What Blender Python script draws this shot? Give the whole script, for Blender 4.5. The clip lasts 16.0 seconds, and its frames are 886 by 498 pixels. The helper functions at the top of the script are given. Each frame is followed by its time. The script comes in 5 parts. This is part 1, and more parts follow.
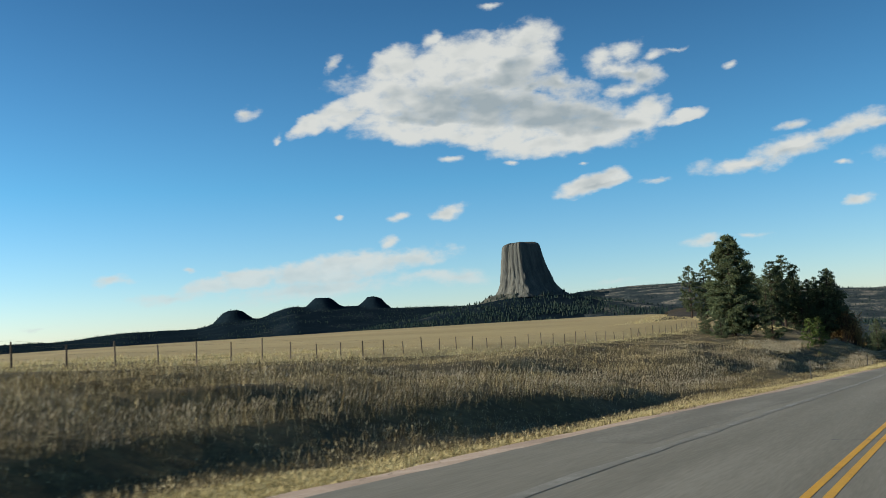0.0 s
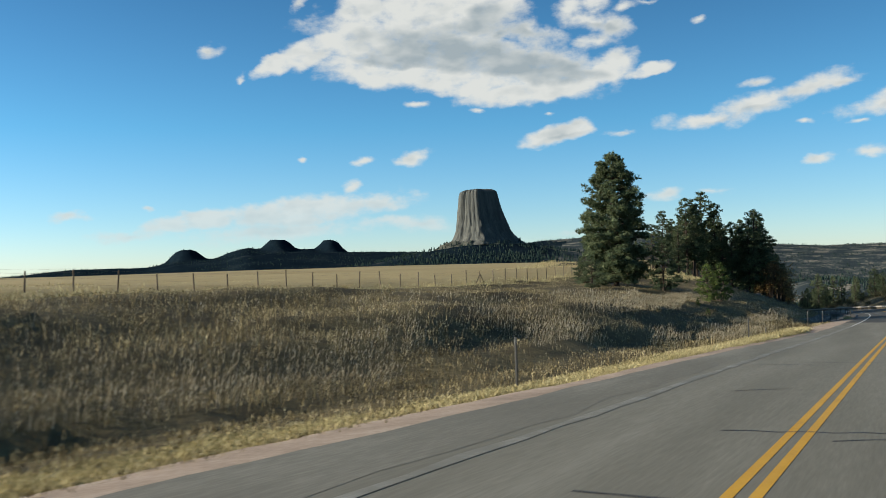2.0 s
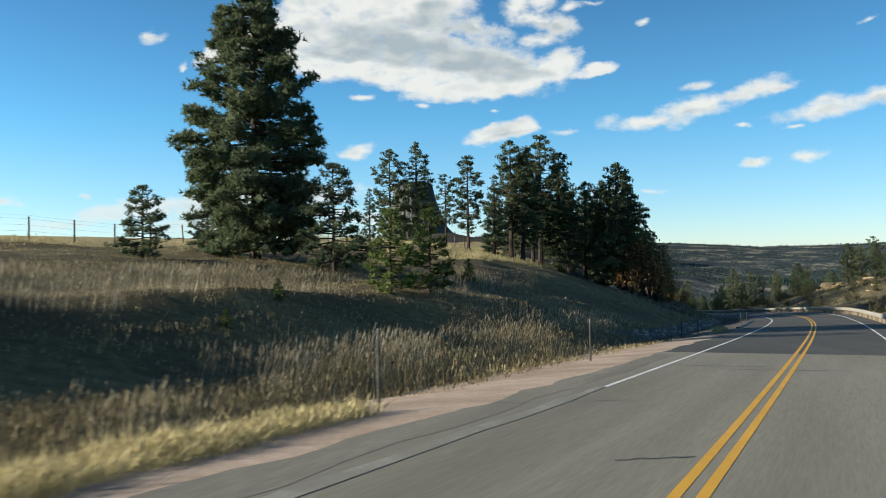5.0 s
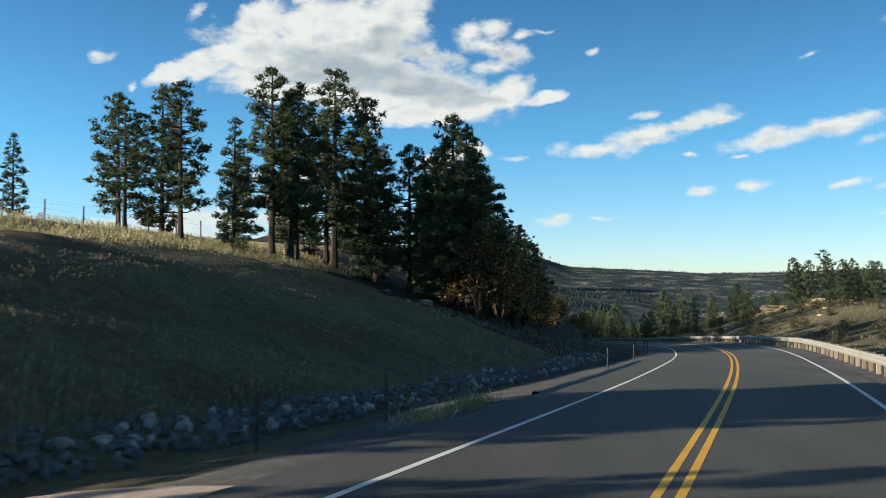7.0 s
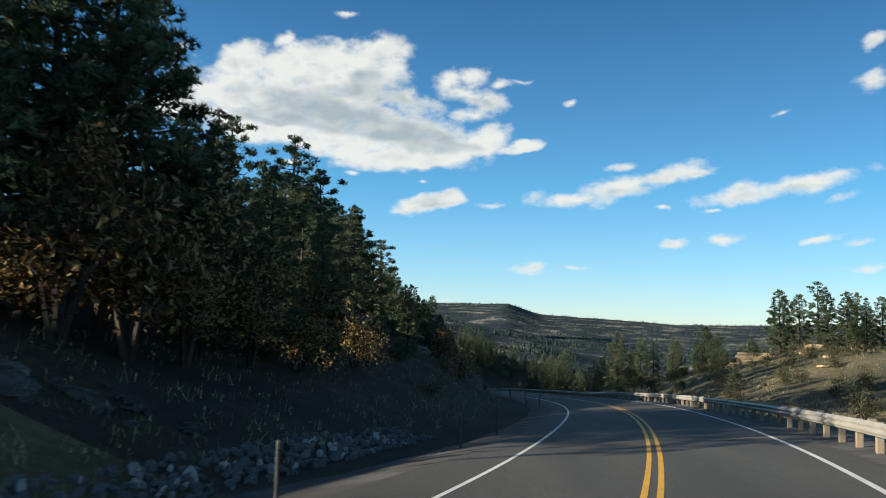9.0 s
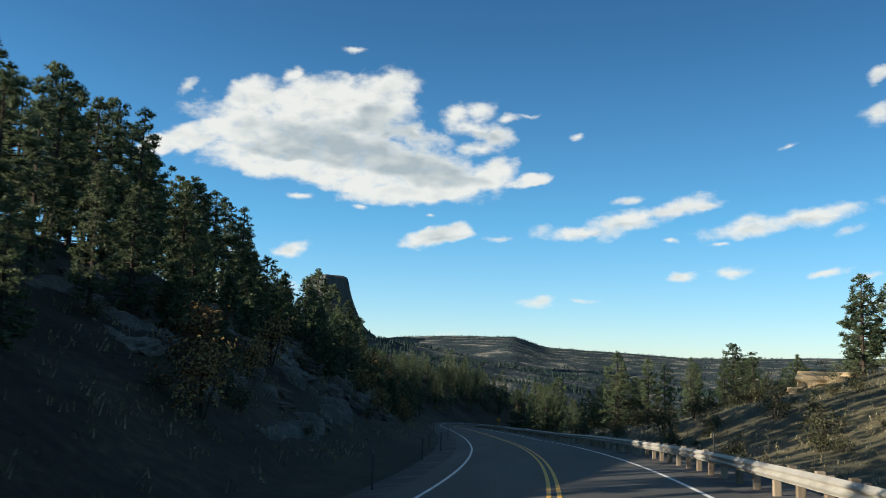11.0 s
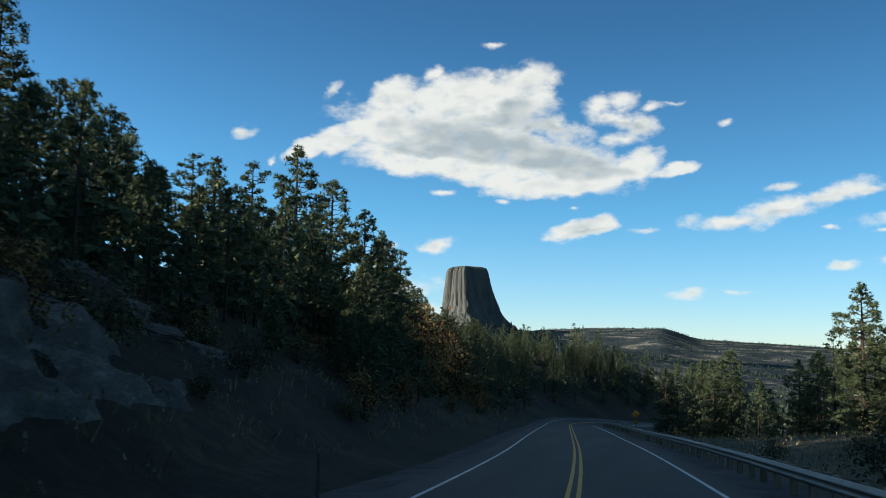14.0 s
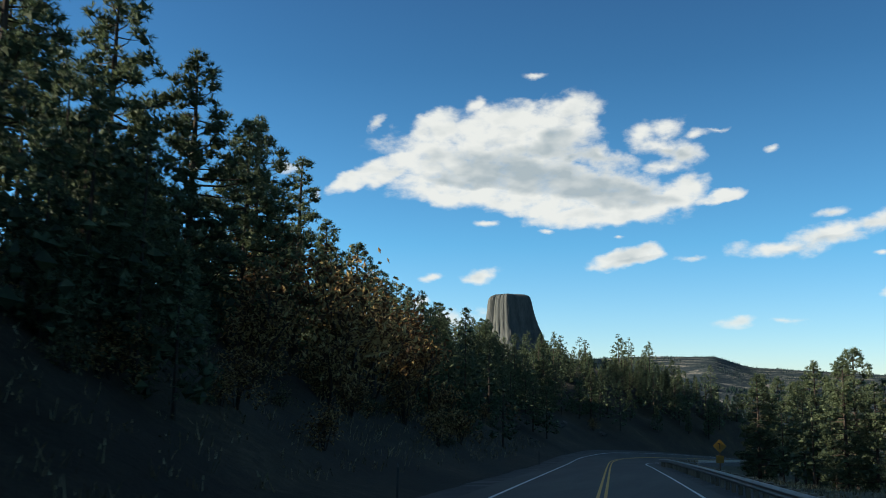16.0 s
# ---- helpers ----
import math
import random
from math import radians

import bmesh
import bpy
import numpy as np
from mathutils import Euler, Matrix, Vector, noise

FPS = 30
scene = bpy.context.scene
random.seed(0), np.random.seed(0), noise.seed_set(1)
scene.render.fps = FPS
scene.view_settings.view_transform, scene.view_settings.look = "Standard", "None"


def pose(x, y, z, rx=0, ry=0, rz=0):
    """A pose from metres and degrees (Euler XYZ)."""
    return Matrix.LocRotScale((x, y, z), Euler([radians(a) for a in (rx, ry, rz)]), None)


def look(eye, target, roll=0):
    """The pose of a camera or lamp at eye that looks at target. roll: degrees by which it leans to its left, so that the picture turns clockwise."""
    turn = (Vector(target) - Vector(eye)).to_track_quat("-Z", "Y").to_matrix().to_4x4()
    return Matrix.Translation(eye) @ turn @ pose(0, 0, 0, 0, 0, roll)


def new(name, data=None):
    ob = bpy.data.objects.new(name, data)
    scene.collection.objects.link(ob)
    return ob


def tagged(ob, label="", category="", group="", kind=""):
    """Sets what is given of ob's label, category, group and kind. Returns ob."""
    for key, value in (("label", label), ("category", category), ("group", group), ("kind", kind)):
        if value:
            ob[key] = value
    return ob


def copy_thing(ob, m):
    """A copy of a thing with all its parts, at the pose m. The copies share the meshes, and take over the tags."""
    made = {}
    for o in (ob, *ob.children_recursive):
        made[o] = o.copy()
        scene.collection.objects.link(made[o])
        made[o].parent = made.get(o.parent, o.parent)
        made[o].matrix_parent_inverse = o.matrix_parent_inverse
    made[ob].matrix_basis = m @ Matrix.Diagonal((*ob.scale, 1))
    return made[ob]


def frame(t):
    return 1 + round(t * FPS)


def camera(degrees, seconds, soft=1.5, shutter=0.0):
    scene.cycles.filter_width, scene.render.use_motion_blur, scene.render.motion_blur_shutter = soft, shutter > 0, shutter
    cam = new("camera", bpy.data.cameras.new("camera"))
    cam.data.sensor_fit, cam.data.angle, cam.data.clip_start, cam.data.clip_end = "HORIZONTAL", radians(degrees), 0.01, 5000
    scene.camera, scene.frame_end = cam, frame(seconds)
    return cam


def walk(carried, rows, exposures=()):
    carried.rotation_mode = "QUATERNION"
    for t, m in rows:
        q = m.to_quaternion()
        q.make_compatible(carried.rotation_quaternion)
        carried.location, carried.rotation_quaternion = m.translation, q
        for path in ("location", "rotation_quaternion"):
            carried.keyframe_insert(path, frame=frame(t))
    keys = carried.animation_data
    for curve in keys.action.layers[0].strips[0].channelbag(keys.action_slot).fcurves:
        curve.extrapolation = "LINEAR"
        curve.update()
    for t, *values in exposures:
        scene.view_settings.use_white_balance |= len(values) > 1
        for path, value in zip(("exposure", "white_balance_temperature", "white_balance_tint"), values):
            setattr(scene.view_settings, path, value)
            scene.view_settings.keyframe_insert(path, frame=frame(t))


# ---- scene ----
cam = camera(51.41, 16.0, soft=0.9, shutter=0.14)
PATH = [
    (0.0, 1.568, -0.893, 1.776, 0.000, 4.820, 3.425),
    (0.5, 6.724, 8.231, 1.323, 0.192, 4.215, 2.941),
    (1.0, 11.912, 17.371, 0.860, 0.046, 4.547, 2.924),
    (1.5, 17.121, 26.529, 0.387, -1.639, 3.363, 2.475),
    (2.0, 22.347, 35.711, -0.092, -2.439, 1.385, 1.839),
    (2.5, 27.565, 44.931, -0.582, -2.360, 1.044, 1.674),
    (3.0, 32.771, 54.186, -1.084, -2.762, 1.792, 2.092),
    (3.5, 38.006, 63.449, -1.591, -3.265, 1.718, 2.015),
    (4.0, 43.263, 72.730, -2.095, -3.922, 1.513, 1.738),
    (4.5, 48.557, 82.064, -2.598, -4.780, 1.075, 1.189),
    (5.0, 53.889, 91.499, -3.098, -6.015, 1.002, 0.778),
    (5.5, 59.208, 101.059, -3.592, -6.676, 1.073, 0.584),
    (6.0, 64.554, 110.719, -4.073, -7.513, 1.444, 0.456),
    (6.5, 69.934, 120.477, -4.540, -8.374, 1.967, 0.358),
    (7.0, 75.343, 130.338, -4.992, -9.108, 2.496, 0.249),
    (7.5, 80.751, 140.321, -5.440, -9.565, 2.883, 0.091),
    (8.0, 86.053, 150.476, -5.890, -10.103, 2.872, 0.135),
    (8.5, 91.289, 160.761, -6.341, -10.634, 3.951, -0.687),
    (9.0, 96.386, 171.182, -6.796, -10.833, 5.317, -1.333),
    (9.5, 101.409, 181.704, -7.252, -10.820, 5.486, -2.310),
    (10.0, 106.215, 192.398, -7.730, -10.858, 6.258, -2.122),
    (10.5, 110.699, 203.294, -8.249, -10.749, 7.006, -1.673),
    (11.0, 114.883, 214.372, -8.801, -10.365, 7.394, -1.340),
    (11.5, 118.784, 225.616, -9.384, -9.142, 7.094, -1.387),
    (12.0, 122.391, 237.022, -9.995, -7.617, 6.255, -1.954),
    (12.5, 125.678, 248.574, -10.626, -7.134, 6.530, -2.174),
    (13.0, 128.638, 260.252, -11.274, -5.735, 6.895, -1.582),
    (13.5, 131.353, 272.026, -11.934, -2.794, 7.512, -0.774),
    (14.0, 133.823, 283.892, -12.609, -1.315, 6.874, -1.055),
    (14.5, 136.125, 295.824, -13.284, -1.381, 7.125, -1.594),
    (15.0, 138.291, 307.818, -13.941, -0.655, 7.700, -0.798),
    (15.5, 140.366, 319.867, -14.582, 0.646, 8.492, -1.070),
    (16.0, 142.343, 331.970, -15.208, 1.492, 8.758, -0.695),
]
walk(cam, [(t, pose(x, y, z, 90 + pitch, roll, yaw)) for t, x, y, z, yaw, pitch, roll in PATH], exposures=((0.0, 0.67), (2.5, 0.77), (4.1, 0.82), (5.0, 0.97), (16.0, 0.95)))

# ---------------------------------------------------------------- sun, sky, exposure
SUN_AZ, SUN_EL = -95.0, 15.8          # degrees, from +y towards +x


def toward(az, el):
    a, e = radians(az), radians(el)
    return Vector((math.sin(a) * math.cos(e), math.cos(a) * math.cos(e), math.sin(e)))


sun = new("sun", bpy.data.lights.new("sun", "SUN"))
sun.data.energy, sun.data.angle, sun.data.color = 5.0, radians(0.5), (1.0, 0.89, 0.72)
sun.matrix_world = look(toward(SUN_AZ, SUN_EL) * 100, (0, 0, 0))

# each lobe: azimuth, elevation, half width, half height, tilt, weight (degrees)
CLOUD_CROWN = [(-2.01, 16.37, 1.76, 0.92, 17, 1), (0.4, 17.59, 0.88, 0.49, 32, 0.9), (1.55, 15.91, 3.87, 1.58, 9, 1), (6.29, 16.97, 2.11, 1.27, 12, 1),
               (4.41, 15.71, 3.35, 1.76, -3, 1), (-7.18, 12.95, 1.69, 0.53, 22, 1), (-5.02, 13.77, 2.46, 0.88, 22, 1), (-2.48, 14.59, 2.46, 1.23, 17, 1),
               (10.8, 15.8, 1.2, 0.8, 10, 0.85), (12.5, 16.0, 1.5, 0.6, 8, 0.85), (12.0, 14.9, 1.9, 0.7, -14, 0.9), (13.4, 14.5, 1.1, 0.8, -20, 0.85), (12.2, 13.6, 1.7, 0.5, 12, 0.85), (14.1, 15.5, 1.0, 0.35, 10, 0.7), (15.3, 15.7, 1.3, 0.2, 8, 0.45), (6.46, 14.35, 1.41, 0.49, 7, 0.9)]
CLOUD_BODY = [(1.42, 13.86, 6.34, 1.83, -8, 1), (-0.82, 12.41, 4.05, 0.99, -3, 1), (4.92, 12.76, 6.34, 1.69, -11, 1), (8.42, 12.23, 4.58, 1.48, -11, 1), (3.06, 11.61, 3.87, 0.7, -8, 1),
              (6.91, 10.81, 3.17, 0.7, 5, 1), (10.44, 11.16, 3.17, 0.85, 9, 1), (13.25, 12.0, 1.76, 0.88, 22, 1), (15.26, 11.74, 1.58, 0.39, 12, 1), (8.23, 14.37, 2.46, 0.77, -13, 0.9)]
CLOUD_PUFFS = [(-11.32, 13.65, 0.85, 0.39, 2, 0.85), (-9.61, 11.92, 0.35, 0.39, 0, 0.85), (-6.12, 16.42, 0.39, 0.56, -30, 0.85), (1.2, 10.41, 0.7, 0.28, 0, 0.85), (5.01, 9.88, 0.7, 0.18, 0, 0.8),
               (9.69, 8.12, 2.11, 0.53, 11, 1), (11.27, 8.53, 0.92, 0.56, 7, 1), (18.45, 14.3, 0.6, 0.3, 20, 0.5), (13.62, 8.11, 1.13, 0.28, 2, 0.7), (9.18, 9.23, 0.35, 0.18, 0, 0.7),
               (36.23, 17.02, 0.88, 0.42, 20, 0.9), (36.04, 14.95, 1.06, 0.56, 20, 0.9), (4.17, 19.29, 1.13, 0.25, -8, 0.7), (30.98, 13.36, 0.88, 0.21, 20, 0.5)]
CLOUD_BANK = [(18.61, 8.55, 2.64, 0.53, 5, 0.9), (21.51, 9.13, 2.99, 0.67, 13, 0.9), (24.33, 9.86, 2.64, 0.53, 15, 0.9), (26.12, 10.11, 1.41, 0.35, 12, 0.9), (21.63, 10.49, 1.06, 0.32, 7, 0.8),
              (28.77, 8.63, 2.64, 0.63, 8, 0.9), (32.21, 9.21, 3.35, 0.56, 10, 0.9), (25.0, 5.8, 0.77, 0.25, 5, 0.9), (27.61, 6.09, 1.34, 0.39, 8, 0.8), (33.05, 5.96, 1.27, 0.32, 10, 0.85),
              (35.25, 5.63, 0.92, 0.28, 8, 0.85), (16.12, 4.24, 1.48, 0.32, 8, 0.85), (19.07, 4.31, 0.92, 0.21, 5, 0.6), (34.29, 8.3, 1.48, 0.42, 10, 0.65), (26.99, 7.65, 0.77, 0.21, 0, 0.85), (24.37, 7.89, 0.56, 0.21, 0, 0.8)]
CLOUD_LOW = [(0.64, 7.04, 1.41, 0.42, 5, 0.9), (-2.38, 7.01, 0.99, 0.28, 1, 0.75), (-2.99, 5.49, 0.56, 0.46, 0, 0.75), (-6.01, 7.01, 0.32, 0.25, 0, 0.7), (-19.56, 3.8, 1.23, 0.32, 1, 0.85),
             (-15.22, 4.2, 0.53, 0.21, 0, 0.7), (-12.26, 3.6, 3.4, 0.6, 9, 0.95), (-6.24, 4.0, 4.8, 0.9, 5, 0.95), (-2.2, 4.4, 3.2, 0.6, 2, 0.9), (-7.69, 2.8, 5.5, 0.8, 2, 0.85),
             (0.6, 3.1, 3.6, 0.6, -3, 0.8), (-16.42, 2.6, 2.6, 0.5, 2, 0.7), (10.97, 2.22, 1.6, 0.36, 2, 0.6), (-23.86, 1.33, 2.11, 0.28, 0, 0.5), (35.7, 4.3, 2.11, 0.35, 0, 0.45)]


CLOUD_SHADE = [(4.4, 13.3, 5.6, 0.9, -7, 1), (8.6, 12.3, 3.4, 0.7, -9, 1), (0.8, 13.0, 3.2, 0.4, -5, 1), (9.0, 13.8, 2.3, 0.6, -10, 1), (6.4, 15.0, 1.9, 0.9, 0, 1), (3.0, 14.6, 2.4, 0.5, 10, 1), (12.6, 14.2, 1.6, 0.5, 0, 1),
               (20.8, 8.6, 3.4, 0.22, 12, 1), (30.4, 8.6, 3.6, 0.22, 9, 1), (10.2, 7.9, 1.6, 0.2, 11, 1), (-7.0, 3.0, 5.0, 0.35, 3, 1)]


class Nodes:
    """Short hand for a node tree."""

    def __init__(self, tree):
        self.tree = tree
        tree.nodes.clear()

    def add(self, kind, inputs=(), **settings):
        n = self.tree.nodes.new(kind)
        for k, v in settings.items():
            setattr(n, k, v)
        for k, v in dict(inputs).items():
            if isinstance(v, bpy.types.NodeSocket):
                self.tree.links.new(v, n.inputs[k])
            else:
                n.inputs[k].default_value = v
        return n

    def math(self, op, a, b=0.0, c=0.0, clamp=False):
        return self.add("ShaderNodeMath", {0: a, 1: b, 2: c}, operation=op, use_clamp=clamp).outputs[0]

    def noise(self, vec, scale, detail=4.0, rough=0.55, out=0):
        return self.add("ShaderNodeTexNoise", {"Vector": vec, "Scale": scale, "Detail": detail, "Roughness": rough}).outputs[out]

    def mix(self, f, a, b, blend="MIX"):
        n = self.add("ShaderNodeMix", {0: f}, data_type="RGBA", blend_type=blend)
        for k, v in ((6, a), (7, b)):
            if isinstance(v, bpy.types.NodeSocket):
                self.tree.links.new(v, n.inputs[k])
            else:
                n.inputs[k].default_value = (*v, 1)
        return n.outputs[2]

    def ramp(self, f, stops):
        n = self.add("ShaderNodeValToRGB", {0: f})
        while len(n.color_ramp.elements) < len(stops):
            n.color_ramp.elements.new(0.5)
        for e, (p, c) in zip(n.color_ramp.elements, stops):
            e.position, e.color = p, (*c, 1)
        return n.outputs[0]

    def step(self, v, lo, hi, a=0.0, b=1.0):
        return self.add("ShaderNodeMapRange", {0: v, 1: lo, 2: hi, 3: a, 4: b}, interpolation_type="SMOOTHSTEP").outputs[0]


def build_sky():
    world = bpy.data.worlds.new("sky")
    scene.world = world
    world.use_nodes = True
    N = Nodes(world.node_tree)
    sky = N.add("ShaderNodeTexSky", sky_type="NISHITA", sun_disc=False, sun_elevation=radians(SUN_EL), sun_rotation=radians(SUN_AZ), altitude=1300, air_density=1.0, dust_density=0.6, ozone_density=2.0)
    d = N.add("ShaderNodeSeparateXYZ", {0: N.add("ShaderNodeTexCoord").outputs["Generated"]}).outputs
    az = N.math("MULTIPLY", N.math("ARCTAN2", d[0], d[1]), 180 / math.pi)
    el = N.math("MULTIPLY", N.math("ARCSINE", d[2]), 180 / math.pi)
    flat = N.add("ShaderNodeCombineXYZ", {0: az, 1: el}).outputs[0]
    # billows push the outline in and out at two sizes
    squash = N.add("ShaderNodeVectorMath", {0: flat, 1: (0.62, 1.0, 1.0)}, operation="MULTIPLY").outputs[0]
    wide = N.add("ShaderNodeVectorMath", {0: N.noise(squash, 0.75, 5, 0.5, 1), 1: (0.5, 0.5, 0.5)}, operation="SUBTRACT").outputs[0]
    wide = N.add("ShaderNodeVectorMath", {0: wide, 1: (1.7, 1.15, 0.0)}, operation="MULTIPLY").outputs[0]
    warped = N.add("ShaderNodeVectorMath", {0: flat, 1: wide}, operation="ADD").outputs[0]
    streak = N.add("ShaderNodeMapping", {"Vector": warped, "Rotation": (0, 0, radians(8)), "Scale": (0.26, 0.85, 1)}).outputs[0]
    plain = N.add("ShaderNodeSeparateXYZ", {0: warped}).outputs

    def lobes(rows):
        best = None
        for a, e, w, h, tilt, weight in rows:
            here = N.add("ShaderNodeCombineXYZ", {0: plain[0], 1: plain[1], 2: 0.0 if best is None else best}).outputs[0]
            m = N.add("ShaderNodeMapping", {"Vector": here, "Location": (a, e, 0), "Rotation": (0, 0, radians(tilt)), "Scale": (w * 1.15, h * 1.15, 1e6)}, vector_type="TEXTURE").outputs[0]
            dist = N.add("ShaderNodeVectorMath", {0: m}, operation="LENGTH").outputs["Value"]
            v = N.math("SUBTRACT", weight, N.math("MULTIPLY", dist, dist) if weight >= 0.95 else dist)
            best = v if best is None else N.math("SMOOTH_MAX", best, v, 0.15)
        return best

    big = N.math("MAXIMUM", lobes(CLOUD_CROWN), lobes(CLOUD_BODY))
    rest = N.math("MAXIMUM", lobes(CLOUD_PUFFS), N.math("MAXIMUM", lobes(CLOUD_BANK), lobes(CLOUD_LOW)))
    body = N.math("MAXIMUM", big, rest)
    fine = N.math("SUBTRACT", N.noise(squash, 1.15, 6, 0.54), 0.5)
    grain = N.math("SUBTRACT", N.noise(squash, 3.4, 5, 0.6), 0.5)
    dens = N.math("ADD", N.math("ADD", N.math("MINIMUM", body, 0.7), N.math("MULTIPLY", fine, 1.5)), N.math("MULTIPLY", grain, 0.4))
    cover = N.step(dens, -0.2, 0.75)
    # soft billows lit from the sun's side: the smooth noise against itself a little further on
    lump = N.add("ShaderNodeMapping", {"Vector": flat, "Scale": (0.42, 0.8, 1)}).outputs[0]
    ahead = N.add("ShaderNodeVectorMath", {0: lump, 1: (-0.3, 0.42, 0.0)}, operation="ADD").outputs[0]
    relief = N.math("SUBTRACT", N.noise(lump, 1.0, 3, 0.45), N.noise(ahead, 1.0, 3, 0.45))
    thick = N.step(N.math("ADD", big, N.math("MULTIPLY", fine, 1.0)), 0.05, 1.0)
    shaded = N.math("ADD", lobes(CLOUD_SHADE), N.math("MULTIPLY", N.math("SUBTRACT", N.noise(streak, 0.9, 3, 0.45), 0.5), 1.5))
    band = N.step(shaded, -0.8, 0.8)
    grey = N.math("MULTIPLY", thick, N.math("SUBTRACT", N.math("MULTIPLY_ADD", band, 0.95, -0.05), N.math("MULTIPLY", relief, 1.5)), clamp=True)
    under = N.step(rest, 0.1, 0.9)
    small_grey = N.math("MULTIPLY", under, N.math("SUBTRACT", N.math("MULTIPLY_ADD", band, 0.4, 0.12), N.math("MULTIPLY", relief, 1.8)), clamp=True)
    lit = N.mix(N.math("MAXIMUM", grey, small_grey), (0.44, 0.45, 0.43), (0.22, 0.258, 0.275))
    low = N.step(el, 1.0, 9.0)
    lit = N.mix(low, N.mix(0.5, lit, (0.35, 0.44, 0.46)), lit)
    tint = N.ramp(N.math("DIVIDE", el, 60.0, clamp=True), [(0.0, (0.70, 0.77, 0.92)), (0.06, (0.52, 0.71, 0.86)), (0.15, (0.32, 0.66, 0.81)), (0.33, (0.21, 0.46, 0.60)), (0.42, (0.20, 0.41, 0.55)), (0.55, (0.34, 0.42, 0.43)), (1.0, (0.52, 0.53, 0.5))])
    blue = N.add("ShaderNodeVectorMath", {0: sky.outputs[0], 1: tint}, operation="MULTIPLY").outputs[0]
    blue = N.add("ShaderNodeVectorMath", {0: blue, 1: N.add("ShaderNodeCombineXYZ", {k: N.step(az, -55, 60, 0.146, 0.094) for k in range(3)}).outputs[0]}, operation="MULTIPLY").outputs[0]
    shade = N.mix(N.math("MULTIPLY", cover, N.step(el, -0.5, 6.0, 0.6, 0.97)), blue, lit)
    bg = N.add("ShaderNodeBackground", {0: shade, 1: 1.0})
    N.tree.links.new(bg.outputs[0], N.add("ShaderNodeOutputWorld").inputs[0])


build_sky()


# ---------------------------------------------------------------- materials
def mat(name, stops, scale=1.0, rough=0.9, fine=8.0, bump=0.3, bump_scale=None, island=0.0, thing=0.0, metal=0.0, squash=(1, 1, 1), detail=6.0, spec=0.3, translucent=0.0, turn=0.0):
    """A surface whose colour runs through stops by coarse and fine noise."""
    m = bpy.data.materials.new(name)
    m.use_nodes = True
    N = Nodes(m.node_tree)
    vec = N.add("ShaderNodeTexCoord").outputs["Object"]
    if turn:
        vec = N.add("ShaderNodeMapping", {"Vector": vec, "Rotation": (0, 0, radians(turn))}).outputs[0]
    vec = N.add("ShaderNodeMapping", {"Vector": vec, "Scale": squash}).outputs[0]
    a = N.noise(vec, scale, detail)
    b = N.noise(vec, scale * fine, 4.0, 0.65)
    f = N.math("ADD", N.math("MULTIPLY", a, 0.6), N.math("MULTIPLY", b, 0.4))
    if island:
        f = N.math("ADD", f, N.math("MULTIPLY", N.math("SUBTRACT", N.add("ShaderNodeNewGeometry").outputs["Random Per Island"], 0.5), island))
    if thing:
        f = N.math("ADD", f, N.math("MULTIPLY", N.math("SUBTRACT", N.add("ShaderNodeObjectInfo").outputs["Random"], 0.5), thing))
    f = N.step(f, 0.22, 0.78)
    col = N.ramp(f, stops)
    bsdf = N.add("ShaderNodeBsdfPrincipled", {"Base Color": col, "Roughness": rough, "Metallic": metal, "Specular IOR Level": spec})
    if bump:
        h = N.noise(vec, bump_scale or scale * fine, 6.0, 0.65)
        bsdf.inputs["Normal"].default_value = (0, 0, 0)
        N.tree.links.new(N.add("ShaderNodeBump", {"Height": h, "Strength": bump, "Distance": 0.3 / (bump_scale or scale * fine)}).outputs[0], bsdf.inputs["Normal"])
    out = bsdf.outputs[0]
    if translucent:
        t = N.add("ShaderNodeBsdfTranslucent", {0: col})
        out = N.add("ShaderNodeMixShader", {0: translucent, 1: out, 2: t.outputs[0]}).outputs[0]
    N.tree.links.new(out, N.add("ShaderNodeOutputMaterial").inputs[0])
    return m


